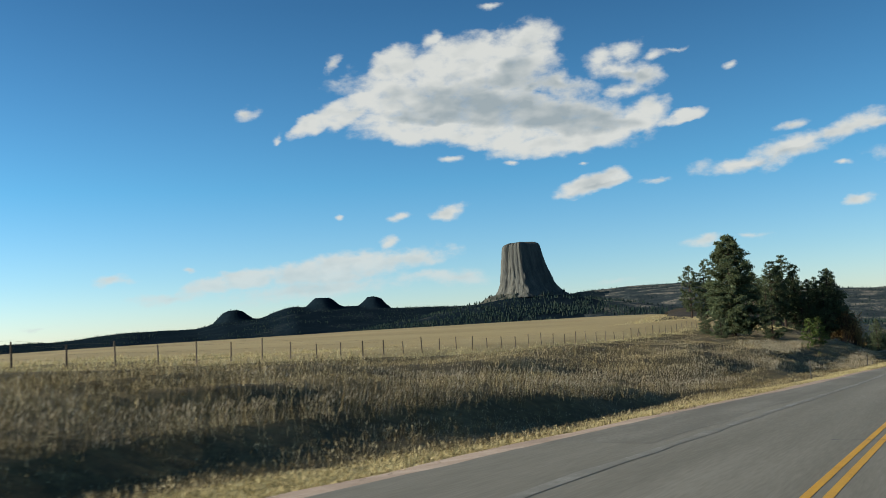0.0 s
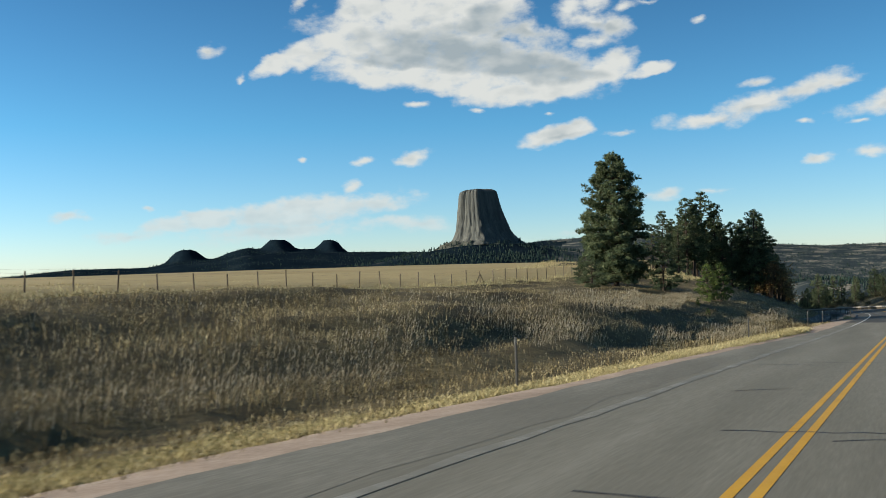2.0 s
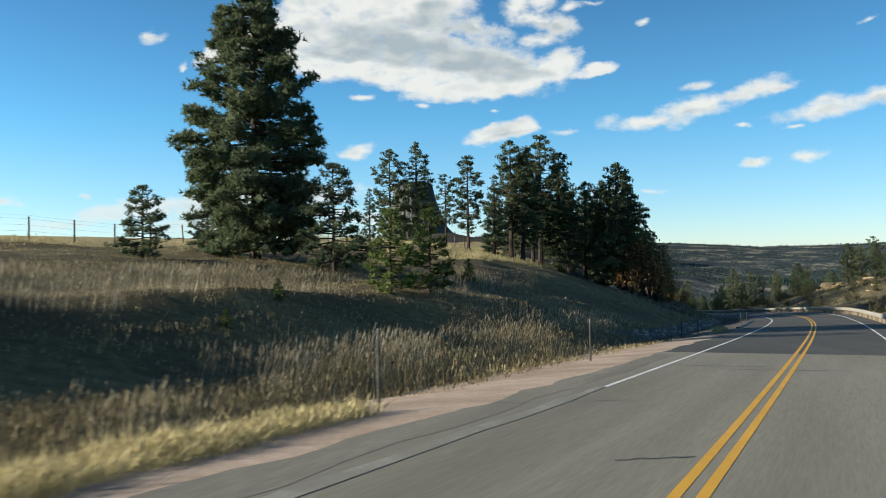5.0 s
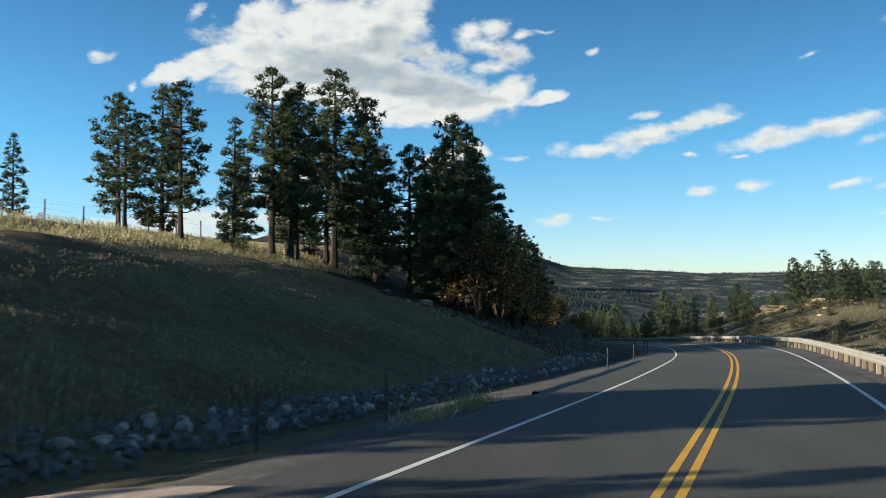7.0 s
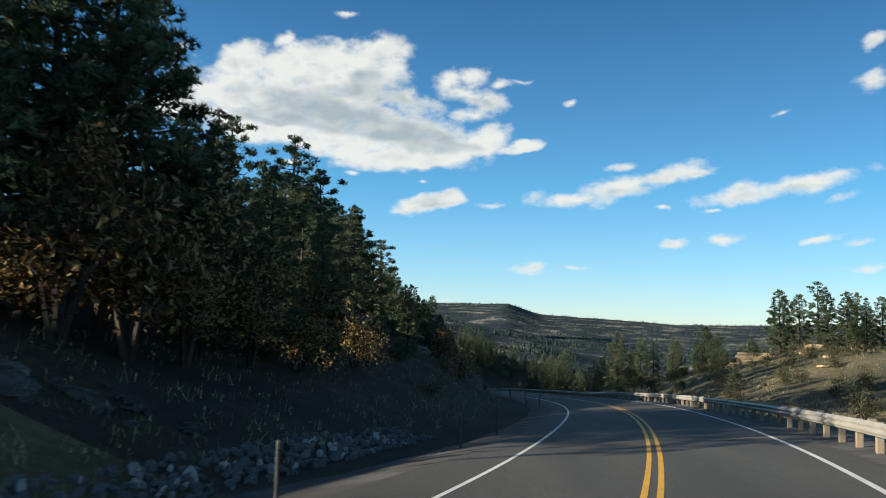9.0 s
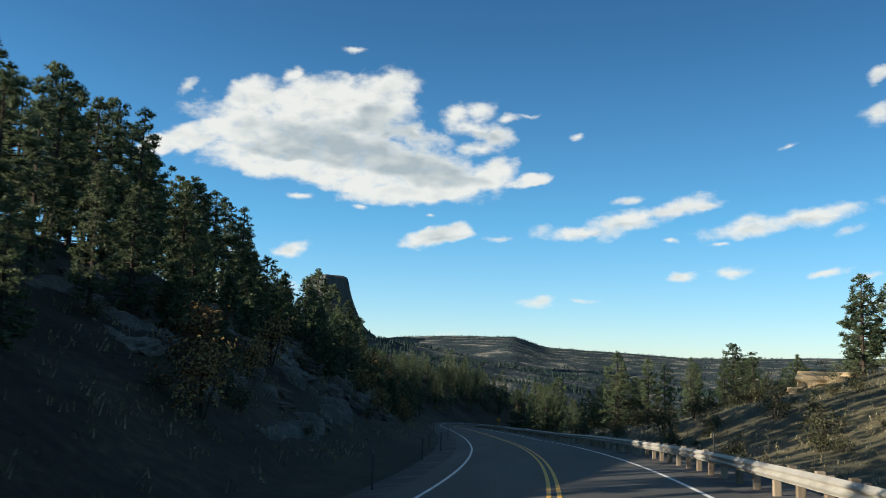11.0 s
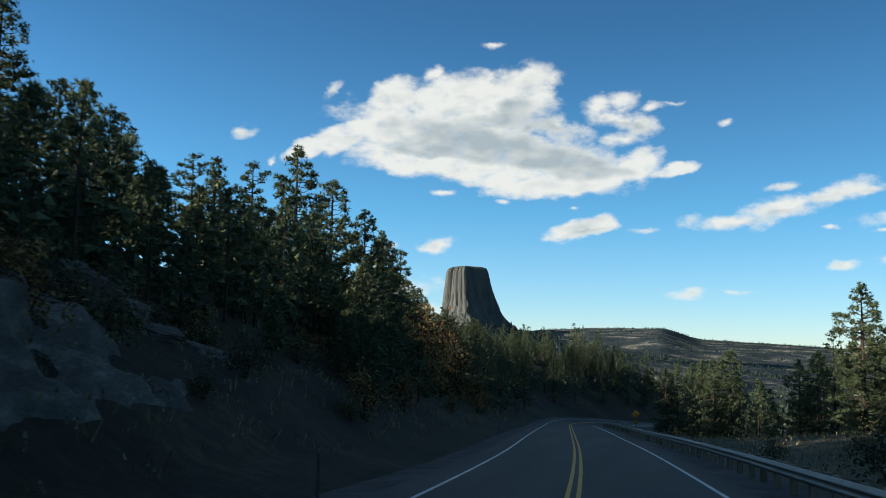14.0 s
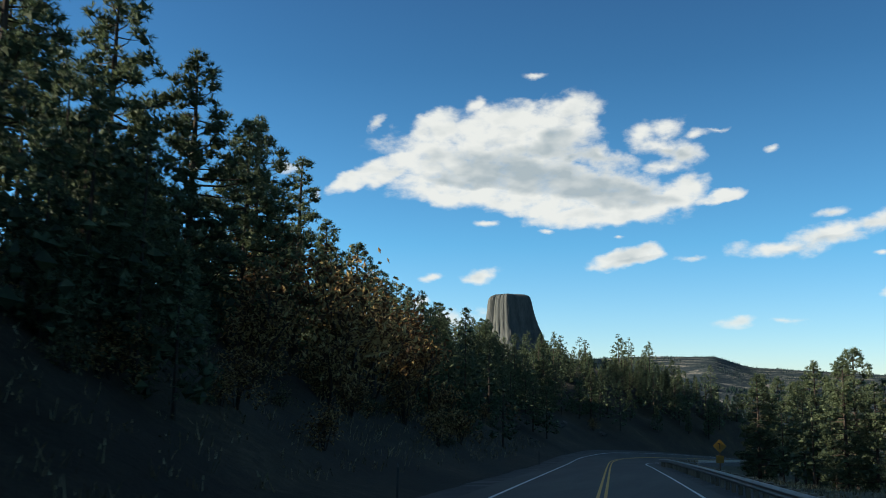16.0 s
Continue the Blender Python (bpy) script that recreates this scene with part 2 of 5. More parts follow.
M = dict(
    asphalt_old=mat("asphalt_old", [(0, (0.155, 0.147, 0.115)), (0.4, (0.198, 0.189, 0.15)), (0.6, (0.222, 0.212, 0.17)), (1, (0.29, 0.278, 0.228))], 0.7, 0.85, 30, 0.25, 60, squash=(1, 0.05, 1), turn=29.5, spec=0.2),
    asphalt_new=mat("asphalt_new", [(0, (0.047, 0.046, 0.041)), (0.5, (0.065, 0.064, 0.057)), (1, (0.098, 0.095, 0.084))], 0.6, 0.8, 30, 0.35, 60, squash=(1, 0.08, 1), turn=14),
    patch=mat("asphalt_patch", [(0, (0.14, 0.132, 0.104)), (0.5, (0.185, 0.177, 0.142)), (1, (0.27, 0.26, 0.213))], 0.9, 0.9, 20, 0.3, squash=(1, 0.12, 1), turn=29.5),
    crack=mat("crack_sealant", [(0, (0.02, 0.02, 0.02)), (1, (0.05, 0.05, 0.05))], 2, 0.6, 10, 0.1),
    yellow=mat("yellow_paint", [(0, (0.45, 0.24, 0.02)), (0.35, (0.62, 0.33, 0.025)), (1, (0.72, 0.4, 0.03))], 0.8, 0.6, 20, 0.15),
    white=mat("white_paint", [(0, (0.5, 0.5, 0.48)), (1, (0.8, 0.8, 0.77))], 0.8, 0.6, 20, 0.15),
    faded=mat("faded_white_paint", [(0, (0.18, 0.172, 0.138)), (0.5, (0.225, 0.217, 0.178)), (1, (0.36, 0.352, 0.31))], 1.2, 0.7, 12, 0.2),
    gravel=mat("pink_gravel", [(0, (0.22, 0.165, 0.125)), (0.5, (0.36, 0.28, 0.215)), (1, (0.5, 0.41, 0.33))], 0.6, 0.95, 14, 0.7, 25),
    # Grey gravel, its colour taken darker to hold the shade past the bend.
    shade_grey_gravel=mat("shade_grey_gravel", [(0, (0.04, 0.038, 0.035)), (0.5, (0.07, 0.067, 0.062)), (1, (0.16, 0.153, 0.142))], 0.6, 0.95, 14, 0.7, 25),
    meadow=mat("dry_meadow", [(0, (0.045, 0.036, 0.018)), (0.35, (0.085, 0.067, 0.03)), (0.65, (0.15, 0.118, 0.052)), (1, (0.26, 0.21, 0.1))], 0.1, 0.95, 22, 0.8, 5),
    # Forest floor brown, deepened so the shade of the trees sits in it.
    duff=mat("shade_dark_forest_floor", [(0, (0.012, 0.009, 0.005)), (0.4, (0.024, 0.019, 0.011)), (0.7, (0.043, 0.034, 0.019)), (1, (0.1, 0.08, 0.046))], 0.12, 0.95, 14, 0.9, 4),
    # Darker, greener version of the dry meadow: the slope's shade is mixed in.
    scrub=mat("shaded_scrub_meadow", [(0, (0.035, 0.035, 0.02)), (0.4, (0.065, 0.062, 0.035)), (0.7, (0.1, 0.088, 0.048)), (1, (0.2, 0.165, 0.085))], 0.09, 0.95, 16, 0.9, 4),
    # Distant needles leaned towards blue: aerial haze tinted into the green.
    far_needles=mat("distant_needles_haze_blue", [(0, (0.010, 0.021, 0.022)), (0.5, (0.02, 0.036, 0.033)), (1, (0.045, 0.064, 0.05))], 0.02, 0.9, 8, 0, island=0.5, spec=0.0),
    field=mat("straw_field", [(0, (0.26, 0.2, 0.09)), (0.5, (0.36, 0.285, 0.13)), (1, (0.46, 0.37, 0.18))], 0.02, 0.95, 30, 0.7, 3, squash=(0.5, 1, 1)),
    # Valley woods and clearings, paled and blued by haze painted into each stop.
    valley=mat("wooded_valley_haze", [(0, (0.026, 0.038, 0.046)), (0.48, (0.044, 0.06, 0.066)), (0.6, (0.075, 0.09, 0.088)), (0.7, (0.17, 0.165, 0.14)), (0.88, (0.36, 0.32, 0.26))], 0.011, 0.95, 9, 0.9, 0.05, spec=0.0),
    # Dark woods with distance haze laid into the colour as slate blue.
    ridge=mat("haze_blue_pine_woods", [(0, (0.005, 0.011, 0.018)), (0.6, (0.009, 0.018, 0.026)), (0.85, (0.02, 0.03, 0.036)), (1, (0.08, 0.08, 0.07))], 0.006, 0.95, 9, 0.6, 0.05, spec=0.0),
    blades=mat("tall_dry_grass", [(0, (0.075, 0.058, 0.028)), (0.4, (0.15, 0.12, 0.058)), (0.7, (0.27, 0.225, 0.115)), (1, (0.45, 0.395, 0.24))], 0.16, 0.9, 3, 0, island=0.55, translucent=0.2, detail=3.0),
    turf=mat("pale_turf", [(0, (0.13, 0.105, 0.045)), (0.45, (0.29, 0.25, 0.12)), (1, (0.46, 0.41, 0.22))], 0.5, 0.95, 9, 1.0, 14),
    plumes=mat("grass_plumes", [(0, (0.2, 0.165, 0.1)), (0.5, (0.36, 0.315, 0.215)), (1, (0.55, 0.5, 0.38))], 0.16, 0.9, 3, 0, island=0.5, translucent=0.35, detail=3.0),
    pale_blades=mat("pale_verge_grass", [(0, (0.22, 0.19, 0.085)), (0.4, (0.4, 0.345, 0.17)), (1, (0.58, 0.51, 0.29))], 0.1, 0.9, 8, 0, island=0.5, translucent=0.3),
    needles=mat("pine_needles", [(0, (0.034, 0.052, 0.028)), (0.5, (0.088, 0.122, 0.06)), (1, (0.165, 0.2, 0.105))], 0.35, 0.6, 8, 0, island=0.5, thing=0.25, translucent=0.38),
    young_needles=mat("young_pine_needles", [(0, (0.035, 0.06, 0.015)), (0.5, (0.075, 0.12, 0.028)), (1, (0.15, 0.19, 0.05))], 0.5, 0.7, 8, 0, island=0.5, thing=0.2, translucent=0.25),
    autumn=mat("autumn_leaves", [(0, (0.06, 0.032, 0.016)), (0.4, (0.14, 0.075, 0.028)), (0.7, (0.27, 0.165, 0.06)), (1, (0.44, 0.33, 0.14))], 0.4, 0.8, 8, 0, island=0.7, thing=0.25, translucent=0.4),
    shrub=mat("grey_green_leaves", [(0, (0.03, 0.035, 0.018)), (0.5, (0.07, 0.075, 0.035)), (1, (0.15, 0.14, 0.07))], 0.5, 0.85, 8, 0, island=0.6, thing=0.3, translucent=0.3),
    bark=mat("pine_bark", [(0, (0.018, 0.014, 0.011)), (0.5, (0.045, 0.034, 0.026)), (1, (0.1, 0.072, 0.05))], 2.0, 0.95, 6, 0.8, squash=(1, 1, 0.25)),
    rock=mat("grey_sandstone", [(0, (0.028, 0.026, 0.023)), (0.45, (0.07, 0.064, 0.055)), (0.75, (0.115, 0.106, 0.09)), (1, (0.23, 0.212, 0.182))], 0.8, 0.9, 7, 0.9, squash=(1, 1, 2.2), thing=0.25),
    pale_rock=mat("pale_sandstone", [(0, (0.24, 0.17, 0.09)), (0.5, (0.4, 0.3, 0.17)), (1, (0.55, 0.45, 0.3))], 0.5, 0.9, 7, 0.9, squash=(1, 1, 2)),
    riprap=mat("riprap_stone", [(0, (0.12, 0.118, 0.112)), (0.5, (0.23, 0.225, 0.212)), (1, (0.4, 0.385, 0.355))], 1.2, 0.9, 7, 0.7, thing=0.6),
    tower=mat("columnar_phonolite", [(0, (0.032, 0.037, 0.037)), (0.4, (0.058, 0.064, 0.061)), (0.75, (0.088, 0.093, 0.084)), (1, (0.16, 0.158, 0.132))], 0.05, 0.9, 6, 1.0, 0.25, squash=(1, 1, 0.1)),
    talus=mat("talus_slope", [(0, (0.03, 0.035, 0.03)), (0.5, (0.055, 0.06, 0.05)), (1, (0.11, 0.11, 0.09))], 0.03, 0.95, 8, 0.9, 0.3),
    post=mat("grey_post_wood", [(0, (0.06, 0.045, 0.033)), (1, (0.19, 0.15, 0.11))], 3, 0.9, 8, 0.5, squash=(1, 1, 0.2), thing=0.4),
    steel=mat("galvanised_steel", [(0, (0.26, 0.245, 0.21)), (1, (0.44, 0.42, 0.37))], 1.5, 0.55, 10, 0.1, metal=0.35),
    dark_steel=mat("dull_steel", [(0, (0.045, 0.045, 0.042)), (1, (0.1, 0.1, 0.095))], 3, 0.6, 10, 0.2, metal=0.3),
    brown_steel=mat("weathered_steel_post", [(0, (0.06, 0.045, 0.035)), (1, (0.16, 0.13, 0.1))], 3, 0.7, 10, 0.2, metal=0.3),
    reflector=mat("white_reflector", [(0, (0.3, 0.3, 0.28)), (1, (0.42, 0.42, 0.4))], 3, 0.3, 10, 0.0),
    # Sign yellow, lowered in the paint to stand for the shade around it.
    sign=mat("shade_dimmed_sign_yellow", [(0, (0.15, 0.09, 0.012)), (1, (0.2, 0.125, 0.015))], 3, 0.4, 10, 0.02),
    black=mat("black_sign_paint", [(0, (0.01, 0.01, 0.01)), (1, (0.02, 0.02, 0.02))], 3, 0.5, 10, 0.0),
    wood=mat("block_wood", [(0, (0.12, 0.09, 0.06)), (1, (0.3, 0.24, 0.17))], 3, 0.9, 8, 0.4, squash=(1, 1, 0.2), thing=0.4),
)


# ---------------------------------------------------------------- builders
def mesh(name, verts, faces, material, smooth=False):
    me = bpy.data.meshes.new(name)
    me.from_pydata([tuple(v) for v in verts], [], [tuple(f) for f in faces])
    if smooth:
        me.polygons.foreach_set("use_smooth", [True] * len(me.polygons))
    me.materials.append(material)
    me.update()
    return me


def fast_tris(name, verts, material):
    """A mesh of loose triangles out of an array (n, 3, 3)."""
    n = len(verts)
    me = bpy.data.meshes.new(name)
    me.vertices.add(3 * n)
    me.vertices.foreach_set("co", np.asarray(verts, np.float32).ravel())
    me.loops.add(3 * n)
    me.loops.foreach_set("vertex_index", np.arange(3 * n, dtype=np.int32))
    me.polygons.add(n)
    me.polygons.foreach_set("loop_start", np.arange(0, 3 * n, 3, dtype=np.int32))
    me.update(calc_edges=True)
    me.validate()
    me.materials.append(material)
    return me


def put_part(name, me, parent, label="", at=None):
    ob = new(name, me)
    ob.parent = parent
    if at is not None:
        ob.matrix_basis = at
    if label:
        ob["label"] = label
    return ob


def part(name, bm, material, parent, label=""):
    me = bpy.data.meshes.new(name)
    bm.to_mesh(me)
    bm.free()
    me.materials.append(material)
    return put_part(name, me, parent, label)


def grid_mesh(name, P, material, smooth=True, flip=False):
    """A sheet out of an array (rows, columns, 3)."""
    r, c = P.shape[:2]
    i = np.arange(r * c).reshape(r, c)
    q = np.stack([i[:-1, :-1], i[:-1, 1:], i[1:, 1:], i[1:, :-1]], -1).reshape(-1, 4)
    if flip:
        q = q[:, ::-1]
    me = bpy.data.meshes.new(name)
    me.vertices.add(r * c)
    me.vertices.foreach_set("co", P.astype(np.float32).ravel())
    me.loops.add(4 * len(q))
    me.loops.foreach_set("vertex_index", q.astype(np.int32).ravel())
    me.polygons.add(len(q))
    me.polygons.foreach_set("loop_start", np.arange(0, 4 * len(q), 4, dtype=np.int32))
    me.update(calc_edges=True)
    if smooth:
        me.polygons.foreach_set("use_smooth", [True] * len(q))
    me.materials.append(material)
    return me


def box(bm, x0, x1, y0, y1, z0, z1, bevel=0.0):
    m = Matrix.Translation(((x0 + x1) / 2, (y0 + y1) / 2, (z0 + z1) / 2)) @ Matrix.Diagonal((x1 - x0, y1 - y0, z1 - z0, 1))
    vs = bmesh.ops.create_cube(bm, size=1, matrix=m)["verts"]
    if bevel:
        es = list({e for v in vs for e in v.link_edges})
        bmesh.ops.bevel(bm, geom=es, offset=bevel, segments=1, affect="EDGES")


def value_noise(x, y, seed=0):
    """Smooth noise in -1..1 over arrays."""
    xi, yi = np.floor(x).astype(np.int64), np.floor(y).astype(np.int64)
    fx, fy = x - xi, y - yi
    fx, fy = fx * fx * (3 - 2 * fx), fy * fy * (3 - 2 * fy)

    def h(a, b):
        n = (a * 374761393 + b * 668265263 + seed * 1442695041) & 0x7FFFFFFF
        n = ((n ^ (n >> 13)) * 1274126177) & 0x7FFFFFFF
        return ((n ^ (n >> 16)) & 0xFFFF) / 32767.5 - 1
    return (h(xi, yi) * (1 - fx) + h(xi + 1, yi) * fx) * (1 - fy) + (h(xi, yi + 1) * (1 - fx) + h(xi + 1, yi + 1) * fx) * fy


def fbm(x, y, octaves=4, seed=0):
    v, a = 0, 1.0
    for k in range(octaves):
        v = v + a * value_noise(x * 2 ** k, y * 2 ** k, seed + k)
        a *= 0.5
    return v / 1.9


def smooth01(v, lo, hi):
    v = np.clip((v - lo) / (hi - lo), 0, 1)
    return v * v * (3 - 2 * v)


# ---------------------------------------------------------------- the road's line and the lie of the land
HEADING = [29.25, 29.84, 29.99, 29.58, 29.73, 29.35, 29.1, 28.11, 25.82, 21.45, 17.82, 13.89, 11.04, 9.99, 8.85, 8.87, 8.83, 9.24, 14, 24, 34, 40]
GRADE = [-4.187, -4.605, -4.783, -4.007, -3.888, -5.14, -5.597, -4.934, -5.488, -5.301, -6.5, -7]
BANKING = 0.464
STEP = np.arange(-60, 600, 1.0)


def blur(v, n):
    return np.convolve(np.pad(v, n // 2, mode="edge"), np.ones(n) / n, "valid")


_h = blur(np.radians(np.interp(STEP, -20 + 28 * np.arange(len(HEADING)), HEADING)), 9)
_g = blur(np.interp(STEP, -20 + 56 * np.arange(len(GRADE)), GRADE) / 100, 25)
LINE = np.stack([np.cumsum(np.sin(_h)), np.cumsum(np.cos(_h)), np.cumsum(_g)], -1)
LINE -= LINE[60]
SIDE = np.stack([np.cos(_h), -np.sin(_h), -BANKING * np.gradient(blur(np.degrees(_h), 25))], -1)
FLAT_SIDE = SIDE * (1, 1, 0)

# cross sections: height over the road at stations along it
S_LEFT = [-60, 0, 60, 100, 125, 145, 170, 195, 215, 235, 260, 290, 320, 350, 400, 450, 520, 600]
LEFT = {
    6.5: [-.15, -.15, -.15, -.15, -.2, -.2, -.25, -.3, -.3, -.3, -.3, -.2, -.2, -.2, -.2, -.2, -.1, 0],
    9: [-.5, -.5, -.5, -.5, -.5, -.55, -.55, -.5, -.45, -.4, -.3, .3, .5, .4, .3, .3, 1.5, 3],
    13: [-.3, -.3, -.3, .2, .3, .3, .4, .4, .4, .6, 1.5, 3.2, 4.0, 3.2, 2.5, 2.5, 5, 8],
    19: [.4, .4, .7, 2.0, 2.3, 2.4, 2.6, 2.6, 2.5, 2.6, 4.5, 6.5, 7.8, 7, 6, 6, 9, 12],
    26: [1.4, 1.4, 1.9, 3.0, 3.3, 3.6, 4.9, 5.2, 5.0, 5.2, 7.5, 10, 11.5, 10.5, 9, 9, 12, 15],
    37: [1.7, 1.7, 2.1, 3.1, 3.9, 4.7, 5.8, 7.4, 8.0, 8.8, 11, 14, 15, 14, 13, 12, 15, 18],
    60: [2.4, 2.4, 3.0, 4.0, 4.7, 5.5, 6.8, 8.2, 10.2, 11.3, 13, 16, 17.5, 17, 16, 15, 18, 22],
}
S_RIGHT = [-60, 150, 200, 240, 270, 295, 320, 350, 390, 440, 500, 600]
RIGHT = {
    6.5: [-.1, -.1, -.1, -.1, -.1, -.1, -.1, -.1, -.1, -.1, -.1, -.1],
    10: [-.8, -.8, -.9, -.9, -.7, -.4, -.2, -.2, -.4, -.9, -1.3, -1],
    20: [-2, -1.6, -1.8, -1.4, .2, 2.4, 3.6, 2.2, .5, -1.6, -3, -2],
    34: [-4, -3, -2.8, -1.0, 2.2, 5.6, 7.3, 5.2, 1.0, -4, -7, -5],
    55: [-8, -6, -5, -2.5, 1.5, 4.5, 6, 3, -2.5, -9, -14, -9],
    85: [-16, -14, -12, -9, -6, -4, -4, -7, -12, -19, -24, -18],
}


def station(s):
    return np.interp(s, STEP, np.arange(len(STEP)))


def along(A, s):
    i = station(s)
    return np.stack([np.interp(i, np.arange(len(A)), A[:, k]) for k in range(3)], -1)


def scarp(s):
    """Where the hollow beside the road ends under a step in the bank."""
    return np.interp(s, [-60, 0, 45, 66, 80, 100, 125, 140], [16.5, 16.5, 15.5, 13, 12.6, 15, 18, 18]) + 0.9 * value_noise(s / 7, 0 * s, 71)


def rise(s, u):
    """Height of the land over the road's middle, arrays."""
    s, u = np.asarray(s, float), np.asarray(u, float)
    out = np.zeros(np.broadcast(s, u).shape)
    for table, stations, sign in ((LEFT, S_LEFT, -1), (RIGHT, S_RIGHT, 1)):
        us = [5.0] + list(table)
        cols = [np.full(out.shape, -0.06)] + [np.interp(s, stations, v) + 0 * u for v in table.values()]
        a = u * sign
        h = cols[0].copy()
        for k in range(len(us) - 1):
            f = np.clip((a - us[k]) / (us[k + 1] - us[k]), 0, 1)
            h = h + (cols[k + 1] - cols[k]) * f
        rough = np.clip((a - 6) / 8, 0, 1) * (0.35 * fbm(s / 9, u / 9, 4, 3) + 0.12 * fbm(s / 1.7, u / 1.7, 2, 9))
        steep = np.clip((s - 262) / 30, 0, 1) * np.clip((a - 9) / 6, 0, 1) * (sign < 0)
        bank = (sign < 0) * np.clip((a - 8.5) / 5, 0, 1) * np.clip((46 - a) / 10, 0, 1) * np.clip((205 - s) / 30, 0, 1)
        rough = rough + bank * (0.75 * fbm(s / 26, u / 5.2, 2, 27) + 0.3 * fbm(s / 6, u / 2.2, 2, 28))
        if sign < 0:
            step = scarp(s)
            rough = rough - 0.4 * np.clip((150 - s) / 12, 0, 1) * (1 - smooth01(a, step - 1.2, step)) * smooth01(a, 9.0, 14)
        out = np.where(a > 0, h + rough + steep * 1.3 * fbm(s / 5, u / 4, 3, 21), out)
    return out


def spot(s, u, dz=0.0, land=True):
    """A place in the world from road coordinates."""
    s, u = np.asarray(s, float), np.asarray(u, float)
    p = along(LINE, s) + along(SIDE if not land else FLAT_SIDE, s) * u[..., None]
    if land:
        # the verge follows the road's banking and leaves it further out
        p[..., 2] += rise(s, u) + along(SIDE, s)[..., 2] * u * np.clip((13 - np.abs(u)) / 6, 0, 1)
    p[..., 2] += dz
    return p


# ---------------------------------------------------------------- ground
def build_ground():
    # the verge and slopes beside the road
    fine_left = np.r_[np.arange(4.2, 12, 0.8), np.arange(12, 40, 1.3), np.arange(40, 63, 3.5)]
    fine_right = np.r_[np.arange(4.2, 12, 0.9), np.arange(12, 40, 1.6), np.arange(40, 86, 3.5)]
    for sign, name, s0, s1, label, material, us in ((-1, "ground_bank", -60, 214.6, "dry brown grass bank rising from the road", M["meadow"], fine_left),
                                                    (-1, "ground_slope", 214.5, 598, "wooded slope with rocks above the road, floor colour darkened for shade", M["duff"], fine_left),
                                                    (1, "ground_right", -60, 598, "dry scrubby grass slope falling away from the road, colour darkened for shade", M["scrub"], fine_right)):
        S, U = np.meshgrid(np.arange(s0, s1, 1.5), us * sign, indexing="ij")
        P = spot(S, U)
        P[:, 0, 2] -= 0.25
        P[:, -1, 2] -= 1.0
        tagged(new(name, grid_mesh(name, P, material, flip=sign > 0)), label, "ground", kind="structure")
    # the land out to the horizon
    az = np.radians(np.r_[np.arange(-180, -40, 4), np.arange(-40, 50, 0.3), np.arange(50, 181, 4)])
    r = np.r_[np.arange(8, 330, 9), np.geomspace(330, 3850, 66), np.arange(3900, 4420, 22), np.geomspace(4450, 4850, 6)]
    A, R = np.meshgrid(az, r, indexing="ij")
    P = land(A, R)
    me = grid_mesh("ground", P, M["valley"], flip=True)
    # the closed woods on the ridge behind the field, aerial blue put in their colour
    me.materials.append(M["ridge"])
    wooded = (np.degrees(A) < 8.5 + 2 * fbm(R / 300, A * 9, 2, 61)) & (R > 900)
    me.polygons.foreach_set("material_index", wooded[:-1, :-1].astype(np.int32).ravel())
    tagged(new("ground", me), "wooded valley and hills out to the horizon, haze tinted into their colour", "ground", kind="structure")


VIEW = (60.0, 120.0)
SKYLINE_AZ = [-180, -60, -40, -28, -24, -20.3, -16.2, -14.6, -11.8, -10.4, -9.5, -3.5, 2, 6, 8, 11, 15.2, 15.8, 16.6, 17.4, 20.4, 23, 25.2, 30, 36, 60, 180]
SKYLINE_EL = [.5, .4, .3, .45, .5, .8, .82, 1.1, 1.28, 1.62, 1.55, 1.42, 1.25, 1.5, 1.72, 1.86, 1.9, 1.72, 1.45, 1.3, 1.13, .98, .84, .9, 1.0, .8, .5]
TOWER = (255.0, 2817.0)


def field_height(x, y):
    dip = (1 - smooth01(0.87 * (0.566 * y - x), 55, 150)) * smooth01(y, 70, 160)
    return 0.1 + 1.9 * smooth01(y, 60, 330) - 1.2 * dip + 0.003 * np.clip(x, -300, 60) + 0.25 * fbm(x / 40, y / 40, 3, 5)


